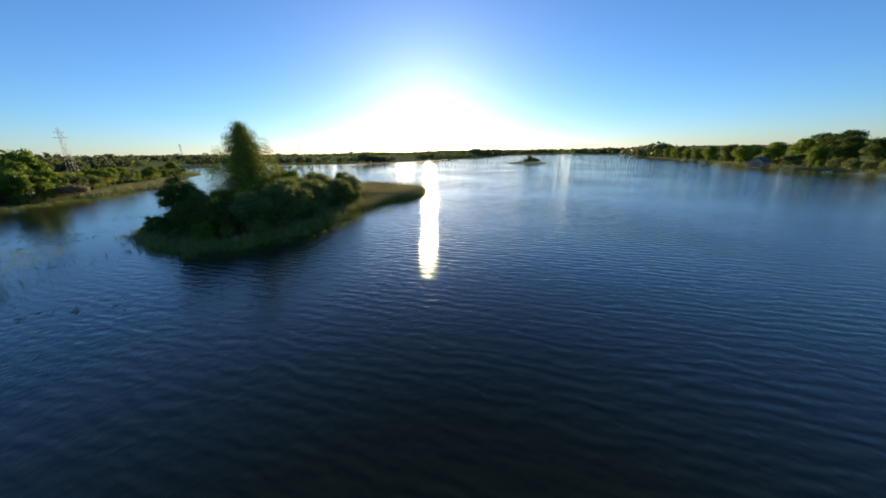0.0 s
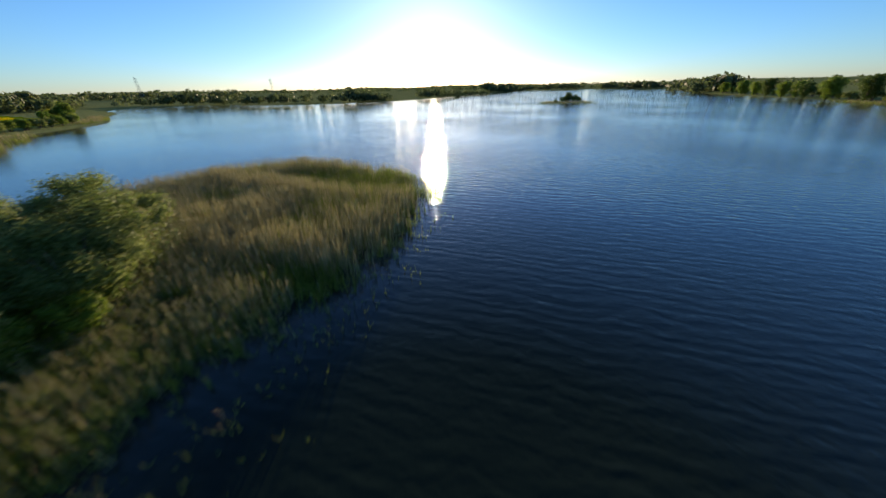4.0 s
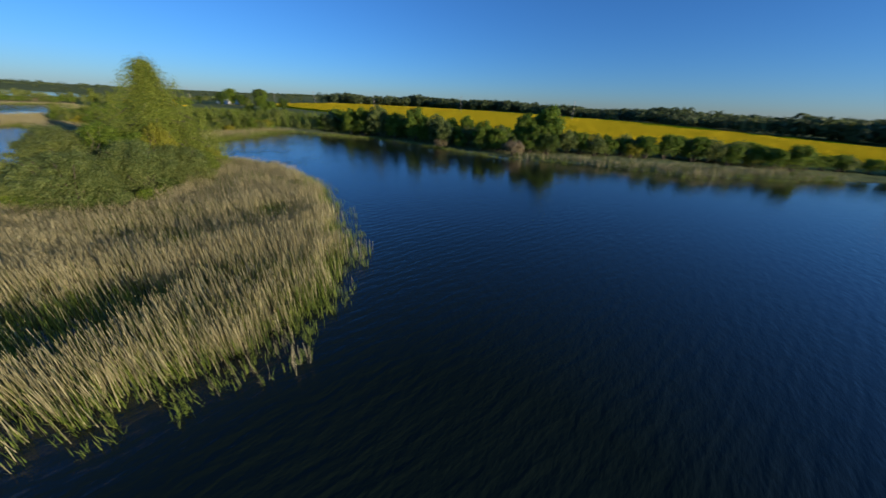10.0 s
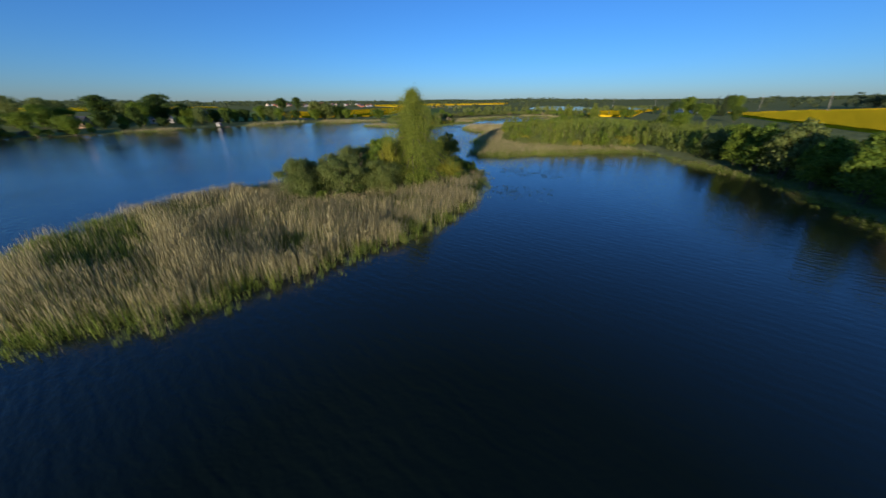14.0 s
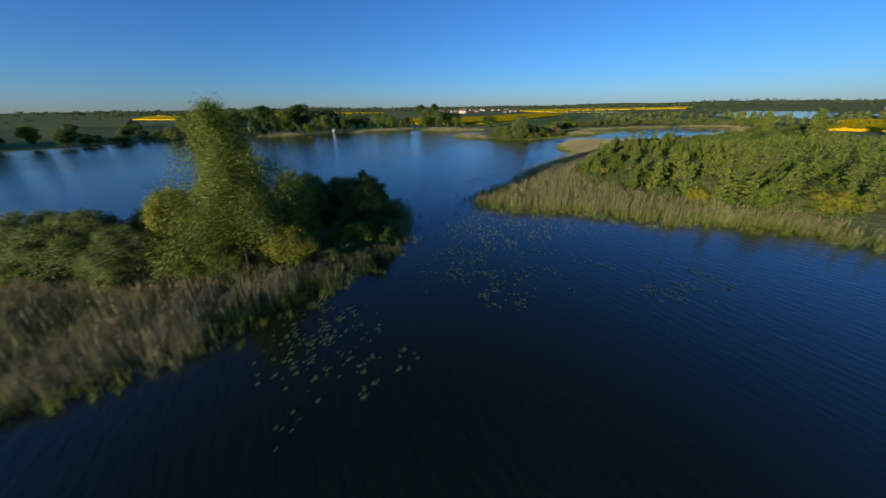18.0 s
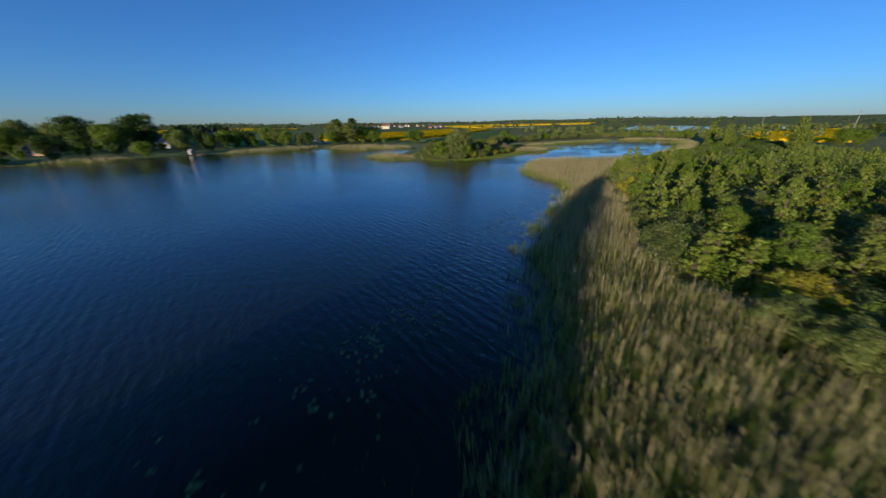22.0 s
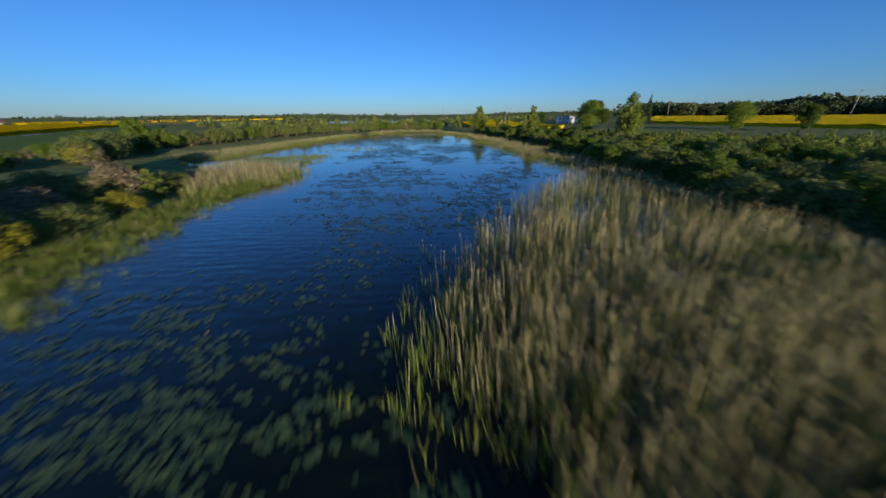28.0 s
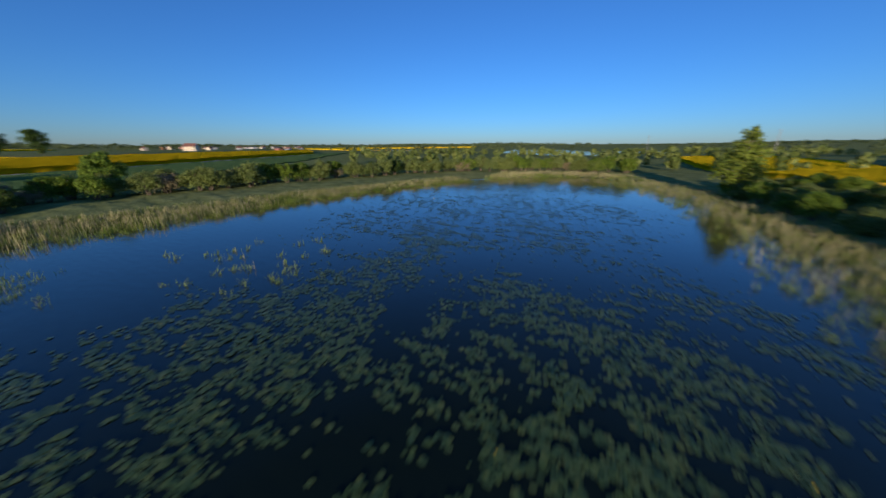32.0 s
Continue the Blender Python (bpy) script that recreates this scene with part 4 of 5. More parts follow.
def fill(poly, gap, templates, weights, smin, smax, tall=1.0):
    q = np.asarray(poly, float)
    lo, hi = q.min(0), q.max(0)
    done = []
    for _ in range(6000):
        x, y = rb.uniform(lo[0], hi[0]), rb.uniform(lo[1], hi[1])
        if poly_dist(np.array([[x, y]]), q)[0] < 0.2 or any((x - a) ** 2 + (y - b) ** 2 < gap * gap for a, b in done):
            continue
        done.append((x, y))
        plant(rb.choices(templates, weights)[0], x, y, rb.uniform(smin, smax), rb.uniform(0, 360), tall * rb.uniform(0.85, 1.2))
    return len(done)
fill(SPIT_NEAR, 2.15, near_t, (3, 2.5, 1.2, 3, 0.7, 9), 0.75, 1.15)
FRONT = [(-31, -38), (-31, -50), (-36, -66), (-39, -84), (-41, -104), (-42, -126), (-40, -150), (-52, -158), (-62, -140), (-61, -110), (-57, -84), (-56, -62), (-52, -44), (-44, -34)]
fill(FRONT, 3.1, mid_t, (5, 5, 1.2, 0.5, 0.8), 0.75, 1.05, 0.75)

# low undergrowth beneath the island's trees
fill([(-46, 59), (-40, 57.5), (-35.3, 60), (-34.8, 66), (-34.8, 74), (-34.3, 84), (-37, 91), (-43, 91), (-48, 86), (-52, 78), (-54, 71), (-53, 64), (-50, 60)], 1.9, mid_t, (5, 5, 2, 0.3, 0.5), 0.45, 0.7)

# single taller trees on the channel bank
thin = tree("young_birch", "slender young birch above the bank scrub", 8.0, 1.7, 9000, 0.14, M_BIRCHLEAF, 41, M_BIRCH, 0.08, 64, 0.0, 1.7, group="bank trees", droop=0.35, tri=True)
broad = tree("broadleaf_tree", "full green broadleaf tree on the shore", 9.0, 3.6, 11000, 0.20, M_GREEN, 42, None, 0.08, 44, 0.0, 0.9, group="shore trees", tri=True)
broad2 = tree("broadleaf_tree", "dense dark broadleaf tree on the shore", 10.0, 3.4, 11000, 0.20, M_DARK, 43, None, 0.08, 44, 0.0, 0.8, group="shore trees", tri=True)
crack = tree("willow_tree", "pale green willow tree at the water's edge", 7.0, 3.2, 9500, 0.19, M_WILLOW, 44, None, 0.08, 40, 0.04, 1.0, group="shore trees", droop=0.3, tri=True)
fir = spruce("spruce", "dark tall spruce beside the rapeseed field", 15.0, 3.0, 3600, 45, group="spruces")
for t, x, y, h, r in ((thin, -41.4, -149.4, 9.4, 2.4), (thin, -47.5, -118, 8.4, 1.8), (thin, -63, -100, 10.2, 2.5), (broad, -124, -204, 12.5, 4.6), (broad2, -114, -194, 9.0, 3.8),
                      (broad, -121, -121, 8.8, 3.2), (broad2, -131, -109, 6.8, 2.8), (broad, -79, -140, 6.0, 2.4), (broad, -84, -146, 5.6, 2.6),
                      (broad, -96, -30, 7.0, 2.8), (thin, -92, -46, 8.0, 2.0), (crack, -86, 4, 5.6, 2.6), (broad, -100, 22, 6.4, 2.6)):
    k = r / (1.7 if t == thin else 3.4)
    plant(t, x, y, k, rb.uniform(0, 360), h / (8.0 if t == thin else 7.0 if t == crack else 9.2) / k)
for x, y, s in ((-138, -188, 0.9), (-141, -181, 0.98)):
    plant(fir, x, y, s, rb.uniform(0, 360))
for x, y, s in ((-128, -196, 0.8), (-133, -206, 0.9), (-160, -250, 1.3), (-166, -258, 1.4), (-104, -222, 0.6)):
    plant(rb.choice((broad, broad2)), x, y, s, rb.uniform(0, 360))

# wooded bank between channel and inlet
for t, x, y, s, k in ((0, 24, -29.5, 0.85, 1.0), (1, 20, -30, 0.85, 1.0), (0, 16.5, -33, 1.0, 1.08), (0, 20, -37, 1.1, 1.1), (1, 14.5, -36, 0.8, 1.0), (0, 15, -41, 0.8, 0.9), (2, 20, -45, 0.8, 0.9), (1, 26, -38, 0.9, 0.8),
                      (0, 30, -35, 0.7, 0.8), (0, 25, -47, 0.8, 0.7)):
    plant(tall_t[t], x, y, s, rb.uniform(0, 360), k)
plant(crack, 17, -37, 1.3, 40, 1.0)
for x, y, s, k in ((27, -29, 1.0, 1.0), (22, -30.5, 1.0, 0.9), (18, -31, 1.0, 1.0), (14.5, -33.5, 0.9, 1.0), (13.5, -38, 1.0, 1.1), (13, -42, 1.0, 1.0), (13, -46, 1.0, 1.0), (16, -47, 1.2, 1.1), (12.8, -50, 0.95, 0.9), (16, -52, 1.1, 1.1),
                   (13, -54, 0.9, 0.85), (12.8, -58, 0.9, 0.8), (17, -57, 1.1, 0.9), (13, -62, 0.85, 0.75), (17, -62, 1.0, 0.9), (14, -66, 0.85, 0.75), (19, -68, 0.9, 0.8), (15, -70, 0.8, 0.6), (21, -62, 1.1, 0.9), (22, -54, 1.1, 0.9)):
    plant(rb.choices(near_t, (5, 2, 2.0, 3, 1.6, 0.5))[0], x, y, s, rb.uniform(0, 360), k)
plant(near_t[4], 16, -63, 1.3, 0, 1.1)
for i, p in enumerate(along([(30, -84), (38, -96), (41, -104), (36, -118), (31, -132), (27, -143), (20, -158), (10, -170), (-2, -178), (-16, -186), (-36, -182)], 96)):
    plant(rb.choices(mid_t, (7, 3, 0.4, 1.4, 0.7))[0], p[0] + rb.uniform(0, 6), p[1] + rb.uniform(-2, 1), rb.uniform(0.9, 1.3), rb.uniform(0, 360), rb.uniform(0.85, 1.1))
plant(tall_t[1], 48, -115, 0.95, 0, 0.95)
for i in range(34):
    plant(rb.choices(mid_t, (5, 3, 0.6, 1.2, 1))[0], rb.uniform(38, 62), rb.uniform(-106, -60), rb.uniform(0.7, 1.05), rb.uniform(0, 360), 0.75)

# western bay bushes
for x, y, h in ((-98, 46, 7.2), (-94, 37, 5.7), (-101, 60, 6.6), (-101, 72, 4.9), (-104, 82, 5.2), (-107, 85, 4.7), (-114, 88, 6.3), (-118, 92, 7.8), (-113, 95, 3.8), (-127, 104, 4.8),
                (-133, 110, 4.6), (-135, 120, 4.2), (-136, 129, 4.8), (-170, 176, 4.2), (-166, 170, 3.6), (-99, 53, 5.4), (-104, 66, 6.0), (-96, 41, 6.0), (-100, 34, 5.0), (-92, 28, 5.0)):
    plant(rb.choices(tall_t, (3, 5, 0.7))[0], x - 2.5, y, h / (5.6 if y < 100 else 8.0), rb.uniform(0, 360), 1.12)
for i in range(60):
    p = along([(-90, 24), (-102, 44), (-106, 66), (-108, 86), (-120, 100), (-132, 116), (-142, 136), (-158, 166)], 60)[i]
    if i % 2 and p[1] < 96:
        plant(rb.choices(tall_t, (3, 5, 1))[0], p[0] - rb.uniform(2, 10), p[1] + rb.uniform(-3, 3), rb.uniform(0.75, 1.1), rb.uniform(0, 360), rb.uniform(0.9, 1.15))
    elif p[1] < 96:
        plant(rb.choices(mid_t, (4, 6, 0.6, 0.4, 0.6))[0], p[0] - rb.uniform(1, 6), p[1] + rb.uniform(-3, 3), rb.uniform(0.9, 1.3), rb.uniform(0, 360), rb.uniform(0.85, 1.2))
fill([(-92, 24), (-101, 44), (-104, 64), (-105, 88), (-112, 90), (-112, 66), (-109, 44), (-100, 24)], 3.9, tall_t, (3, 5, 0.8), 0.6, 0.95)
fill([(-110, 92), (-122, 106), (-134, 120), (-142, 140), (-148, 138), (-141, 116), (-129, 100), (-117, 90)], 3.0, mid_t, (4, 6, 0.3, 0.4, 1.2), 1.1, 1.55, 1.0)
for p in along([(-143, 136), (-150, 150), (-158, 164), (-168, 176)], 18):
    plant(rb.choices(mid_t, (4, 6, 1, 0.4, 1.2))[0], p[0] - rb.uniform(1, 6), p[1] + rb.uniform(-2, 2), rb.uniform(0.8, 1.3), rb.uniform(0, 360), rb.uniform(0.8, 1.0))
plant(mid_t[3], -102, 72, 1.0, 0, 0.9)
plant(mid_t[3], -107, 91, 1.45, 50, 0.95)
plant(tall_t[1], -184, 184, 1.0, 0, 1.0)
plant(tall_t[0], -190, 187, 0.85, 90, 0.9)
plant(mid_t[4], -188, 182, 1.6, 0, 1.0)
for x, y in ((-182, 184), (-176, 178), (-196, 196), (-190, 190)):
    plant(mid_t[1], x - 3, y - 4, 1.2, rb.uniform(0, 360), 1.0)

# eastern shore trees
E_NORTH = [(131, 92, 6.8, 2.8), (150, 86, 9.8, 4.6), (200, 88, 10.5, 4.5), (126, 69, 7.8, 3.9), (195, 72, 15, 5.2), (190, 62, 14, 5), (180, 57, 9.5, 4), (144, 54, 7.4, 3.6), (210, 52, 13, 5), (172, 44, 14, 6),
           (134, 44, 9.0, 2.6), (152, 36, 12, 4.5), (156, 26, 14.5, 6.5), (121, 29, 6.0, 2.7), (136, 15, 9.2, 3.4), (190, -2, 9.5, 3), (148, 4, 5.3, 2.2), (126, 6, 7, 2.4), (144, -9, 7.6, 3.6)]
E_SOUTH = [(135, -22, 9.4, 3.6), (130, -25, 9, 3.6), (123, -26, 8, 2.7), (122, -32, 6.2, 2.6), (118, -35, 6.2, 2.8), (112, -46, 7.1, 3.4), (112, -56, 10.9, 6.0), (101, -65, 7.2, 2.9), (116, -50, 12, 5.0),
           (111, -64, 9.4, 4.5), (115, -74, 9, 4.2), (83, -79, 6.8, 5.0), (300, -160, 13, 6), (290, -175, 14, 5), (166, 74, 8, 4), (186, 30, 12, 5), (166, 12, 8, 3.5), (176, 66, 11, 4.5)]
for x, y, h, r in E_NORTH + E_SOUTH:
    t = rb.choices((broad, broad2, crack), (5, 2, 1.5))[0]
    k = r / (3.2 if t == crack else 3.5)
    plant(t, x, y, k, rb.uniform(0, 360), h / (7.0 if t == crack else 9.3) / k)
for x, y in ((150, 76), (160, 66), (168, 50), (140, 60), (146, 46), (162, 40), (142, 30), (130, 36), (128, 52), (176, 34), (150, 20), (128, -12), (104, -60), (96, -68), (140, 78), (186, 80)):
    plant(rb.choice((tall_t[0], tall_t[1], tall_t[1], tall_t[2])), x, y, rb.uniform(0.5, 0.85), rb.uniform(0, 360), rb.uniform(0.8, 1.1))
for line, n in (([(136, 84), (152, 104), (196, 116), (290, 128)], 26), ([(128, 112), (150, 128), (210, 150), (310, 168)], 26), ([(136, 150), (180, 178), (250, 200), (330, 215)], 22), ([(160, 92), (172, 120), (176, 150)], 9)):
    for p in along(line, n):
        plant(rb.choices(mid_t, (3, 2, 5, 0.5, 0.3))[0], p[0] + rb.uniform(-4, 4), p[1] + rb.uniform(-3, 3), rb.uniform(0.9, 1.7), rb.uniform(0, 360), rb.uniform(0.5, 0.85))
for p in along([(124, 64), (134, 90), (131, 110), (122, 127)], 20):
    plant(rb.choices(mid_t, (3, 2, 5, 0.5, 0.3))[0], p[0] + rb.uniform(0, 5), p[1] + rb.uniform(-2, 2), rb.uniform(0.9, 1.6), rb.uniform(0, 360), rb.uniform(0.6, 0.9))
for x, y, h in ((143, 271, 10.7), (132, 229, 10.3), (125, 205, 6.5), (134, 197, 12.0), (141, 196, 12.8), (147, 194, 13.7), (148, 290, 7.9), (126, 182, 9), (130, 174, 11), (127, 162, 10), (133, 186, 12), (152, 300, 9),
                (140, 250, 10), (152, 310, 9), (158, 330, 10), (164, 350, 9), (170, 372, 10), (174, 400, 9), (138, 216, 11), (146, 240, 10), (126, 150, 9), (133, 140, 8)):
    plant(rb.choice((broad, broad2)), x + 2, y, h / 9.5, rb.uniform(0, 360))
for i in range(40):
    p = along([(119, 150), (124, 176), (131, 205), (140, 240), (154, 284), (168, 345), (182, 420)], 40)[i]
    plant(rb.choices(mid_t, (4, 3, 2, 0.3, 0.6))[0], p[0] + rb.uniform(1, 6), p[1], rb.uniform(0.9, 1.7), rb.uniform(0, 360))
for x, y, h, r in ((140, 5, 7.5, 3.2), (147, -5, 8.5, 3.6), (151, 14, 9, 3.8), (160, 22, 9.5, 4), (166, 9, 10, 4), (141, -14, 7, 3.2)):
    plant(rb.choice((broad, broad2)), x, y, r / 3.5, rb.uniform(0, 360), h / 9.3 * 3.5 / r)
isl = plant(broad2, 25, 285, 0.55, 0)
for x, y, s in ((22, 285, 1.0), (28, 284, 1.3), (31, 285, 1.0), (18, 284, 0.6), (25, 287, 1.2)):
    plant(mid_t[2], x, y, s, rb.uniform(0, 360), 0.9)

# far woods
def woodland(name, label, spots, cards, size, mat, hmin, hmax, seed, stout=1.0):
    """Many far trees as one mesh of leaf clumps."""
    rng = np.random.default_rng(seed)
    S = np.asarray(spots, float)
    g = ground_z(S)
    n = len(S)
    h = rng.uniform(hmin, hmax, n) * (1 + 0.18 * lump(S, 70.0))
    r = h * rng.uniform(0.28, 0.46, n) * stout
    d = rng.normal(size=(n, cards, 3))
    d /= np.linalg.norm(d, axis=2)[:, :, None]
    q = np.clip(1 - np.abs(rng.normal(0, 0.3, (n, cards))), 0.3, 1)[:, :, None]
    c = d * q * np.stack([r, r, h * 0.46], 1)[:, None, :]
    c[:, :, 2] += (g + h * 0.54)[:, None]
    c[:, :, :2] += S[:, None, :]
    c = c.reshape(-1, 3)
    m = len(c)
    nr = d.reshape(-1, 3) * 0.6 + rng.normal(0, 0.4, (m, 3))
    nr /= np.linalg.norm(nr, axis=1)[:, None]
    t = np.cross(nr, rng.normal(size=(m, 3)))
    t /= np.linalg.norm(t, axis=1)[:, None] + 1e-9
    u = np.cross(nr, t)
    s = (np.repeat(h, cards) * size * rng.uniform(0.6, 1.3, m))[:, None]
    V = np.stack([c - t * s, c - u * s * 0.6, c + t * s, c + u * s * 0.6], 1).reshape(-1, 3)
    return tagged(new(name, mesh_np(name, V, np.arange(m * 4).reshape(-1, 4), mats=[mat])), label, "wood", kind="stuff")

def thicket(name, label, spots, leaves, size, mat, hmin, hmax, stout, point, seed):
    """Many young trees and shrubs as one mesh of leaves, each with a broad foot and a pointed or rounded top."""
    rng = np.random.default_rng(seed)
    S = np.asarray(spots, float)
    n = len(S)
    h = rng.uniform(hmin, hmax, n) * (1 + 0.18 * lump(S, 14.0)) * (1 - 0.5 * soft(-35, -90, S[:, 1]))
    u = rng.random((n, leaves)) ** 1.25
    r = (h * stout * rng.uniform(0.75, 1.25, n))[:, None] * (1 - u) ** point * np.sqrt(rng.uniform(0.15, 1.0, (n, leaves))) * (1 + 0.25 * np.sin(u * 21 + rng.uniform(0, 6.28, (n, 1))))
    a = rng.uniform(0, 6.2832, (n, leaves))
    c = np.stack([S[:, :1] + r * np.cos(a), S[:, 1:] + r * np.sin(a), ground_z(S)[:, None] + 0.1 + h[:, None] * u], 2).reshape(-1, 3)
    m = len(c)
    nr = np.stack([np.cos(a), np.sin(a), np.full_like(a, 0.5)], 2).reshape(-1, 3) * 0.7 + rng.normal(0, 0.5, (m, 3))
    nr /= np.linalg.norm(nr, axis=1)[:, None]
    t = np.cross(nr, rng.normal(size=(m, 3)))
    t /= np.linalg.norm(t, axis=1)[:, None] + 1e-9
    w = np.cross(nr, t)
    s = (size * rng.uniform(0.6, 1.4, m))[:, None]
    V = np.stack([c + t * s, c - t * s * 0.5 + w * s * 0.6, c - t * s * 0.5 - w * s * 0.6], 1).reshape(-1, 3)
    return tagged(new(name, mesh_np(name, V, None, np.arange(m * 3).reshape(-1, 3), mats=[mat])), label, "scrub", kind="stuff")

def belt(line, n, wide, rng):
    p = along(line, n)
    return p + rng.normal(0, 1, p.shape) * wide

rw = np.random.default_rng(9)
spots = rw.uniform((-114, -160), (-42, 42), (5200, 2))
spots = spots[(poly_dist(spots, SPIT_FAR) > 0.5) & (poly_dist(spots, FRONT) < 0) & (poly_dist(spots, SPIT_NEAR) < 0)]
thicket("scrub", "dense grey-green willow scrub covering the spit", spots[::2], 170, 0.17, M_WILLOW, 1.8, 3.0, 0.55, 0.45, 10)
under = rw.uniform((-90, -40), (-30, 28), (1500, 2))
under = under[poly_dist(under, SPIT_NEAR) > 0.2]
thicket("scrub", "low leafy undergrowth between the spit bushes", under, 190, 0.10, M_GREEN, 1.3, 2.5, 0.5, 0.6, 13)
under = rw.uniform((-64, -160), (-30, -32), (1700, 2))
under = under[poly_dist(under, FRONT) > 0.2]
thicket("scrub", "low grey-green undergrowth along the channel bank", under, 170, 0.11, M_WILLOW, 1.0, 2.1, 0.55, 0.5, 14)
thicket("scrub", "pointed fresh green young trees in the spit scrub", spots[1::2], 150, 0.15, M_BIRCHLEAF, 2.4, 4.2, 0.34, 0.85, 11)
woodland("wood", "dark mixed wood behind the yellow field", belt([(-330, -395), (-420, -250), (-410, -150), (-420, -90)], 640, 13, rw), 80, 0.12, M_FARWOOD, 12, 15.5, 1, 1.2)
woodland("wood", "low mixed wood behind the yellow field", belt([(-420, -90), (-400, -20), (-370, 60), (-330, 120)], 420, 13, rw), 70, 0.13, M_FARWOOD, 8, 10.5, 12, 1.4)
woodland("wood", "far wooded hills beyond the bay", np.concatenate([belt([(-330, 120), (-300, 190), (-330, 260), (-420, 320)], 160, 14, rw), belt([(-500, 100), (-700, 300), (-600, 500), (-400, 520)], 260, 25, rw)]), 60, 0.17, M_FARWOOD, 7, 11, 2, 1.7)
woodland("wood", "trees along the far northern shore", np.concatenate([belt([(-330, 318), (-275, 342), (-205, 322), (-150, 338)], 60, 4, rw), belt([(-140, 342), (-112, 368), (-122, 350)], 34, 5, rw), belt([(-90, 420), (-60, 500), (-30, 610)], 60, 7, rw)]), 80, 0.15, M_FARWOOD, 4, 8, 3, 1.7)
woodland("wood", "far shore woods towards the low sun", np.concatenate([belt([(-30, 700), (10, 860), (40, 1020), (200, 1030)], 130, 12, rw), belt([(190, 440), (260, 560), (320, 760), (260, 980)], 200, 12, rw)]), 70, 0.16, M_FARWOOD, 9, 14, 4, 1.7)
ring = []
for i in range(5200):
    a = rw.uniform(0, 6.2832)
    d = rw.uniform(1100, 2900)
    p = np.array([[d * math.cos(a), d * math.sin(a)]])
    if lump(p, 900.0)[0] > -0.35 and poly_dist(p, LAKE)[0] < -10:
        ring.append(p[0])
woodland("wood", "distant woods on the horizon with haze in their leaf colour", ring, 22, 0.32, M_FARWOOD, 6.5, 10, 5, 2.4)
hedge = []
for i in range(2400):
    a, d = rw.uniform(0, 6.2832), rw.uniform(330, 1100)
    p = np.array([[d * math.cos(a), d * math.sin(a)]])
    if lump(p, 210.0)[0] > 0.62 and poly_dist(p, LAKE)[0] < -15 and not (-420 < p[0, 0] < -140 and -400 < p[0, 1] < 200):
        hedge.append(p[0])
woodland("wood", "scattered copses and hedges between the fields", hedge, 50, 0.16, M_FARWOOD, 4, 8, 6, 1.7)
woodland("wood", "scrub and copses south of the channel", np.concatenate([belt([(-60, -190), (-20, -210), (40, -200), (80, -240)], 70, 9, rw), belt([(-90, -260), (-40, -300), (20, -320), (110, -330)], 90, 14, rw), belt([(-160, -330), (-110, -420), (-60, -480)], 90, 16, rw)]), 60, 0.17, M_WILLOW, 2.5, 5.5, 7)
woodland("wood", "dark spruce copse behind the rapeseed", belt([(330, -20), (380, -60), (420, -40)], 60, 8, rw), 60, 0.15, M_NEEDLE, 6, 9.5, 8)

# ---- buildings ----
def gable(bm, x0, x1, y0, y1, z0, h, over=0.35, t=0.18):
    """Two roof slabs meeting in a ridge along x."""
    ym = (y0 + y1) / 2
    for s, ye in ((-1, y0), (1, y1)):
        a = [(x0 - over, ye + s * over, z0 - over * h / abs(ym - y0)), (x1 + over, ye + s * over, z0 - over * h / abs(ym - y0)), (x1 + over, ym, z0 + h), (x0 - over, ym, z0 + h)]
        lo = [bm.verts.new(v) for v in a]
        hi = [bm.verts.new((v[0], v[1], v[2] + t)) for v in a]
        bm.faces.new(lo[::-1])
        bm.faces.new(hi)
        for k in range(4):
            bm.faces.new((lo[k], lo[(k + 1) % 4], hi[(k + 1) % 4], hi[k]))
    return bm

def house(name, label, w, d, h, roof_h, wall, roof, rows=1, cols=3, category="house", group=""):
    root = tagged(new(name), label, category, group)
    bm = box(bmesh.new(), -w / 2, -d / 2, -0.6, w / 2, d / 2, h)
    for x in (-w / 2, w / 2):
        v = [bm.verts.new(p) for p in ((x, -d / 2, h), (x, d / 2, h), (x, 0, h + roof_h))]
        bm.faces.new(v)
    part("wall", bm, wall, root)
    part("roof", gable(bmesh.new(), -w / 2, w / 2, -d / 2, d / 2, h, roof_h), roof, root)
    part("chimney", box(bmesh.new(), w * 0.15, 0.2, h, w * 0.15 + 0.6, 0.8, h + roof_h + 0.9, 0.03), M_BRICK, root)
    for sy in (-1, 1):
        for r in range(rows):
            for c in range(cols):
                x = -w / 2 + w * (c + 0.5) / cols
                z = 0.9 + r * 2.8
                y = sy * d / 2
                if r == 0 and c == cols // 2 and sy == -1:
                    part("door", box(bmesh.new(), x - 0.5, y - 0.06, 0.0, x + 0.5, y + 0.06, 2.05, 0.02), M_PLANK, root)
                    continue
                win = part("window", box(bmesh.new(), x - 0.65, y - 0.05, z, x + 0.65, y + 0.05, z + 1.3, 0.02), M_WALL, root)
                part("pane", box(bmesh.new(), x - 0.55, y - 0.06, z + 0.1, x + 0.55, y + 0.06, z + 1.2), M_GLASS, win)
    return root

def put(ob, x, y, turn=0.0, dz=0.0, s=1.0):
    ob.matrix_basis = pose(x, y, max(land(x, y), 0.1) + dz, 0, 0, turn) @ Matrix.Scale(s, 4)
    return ob

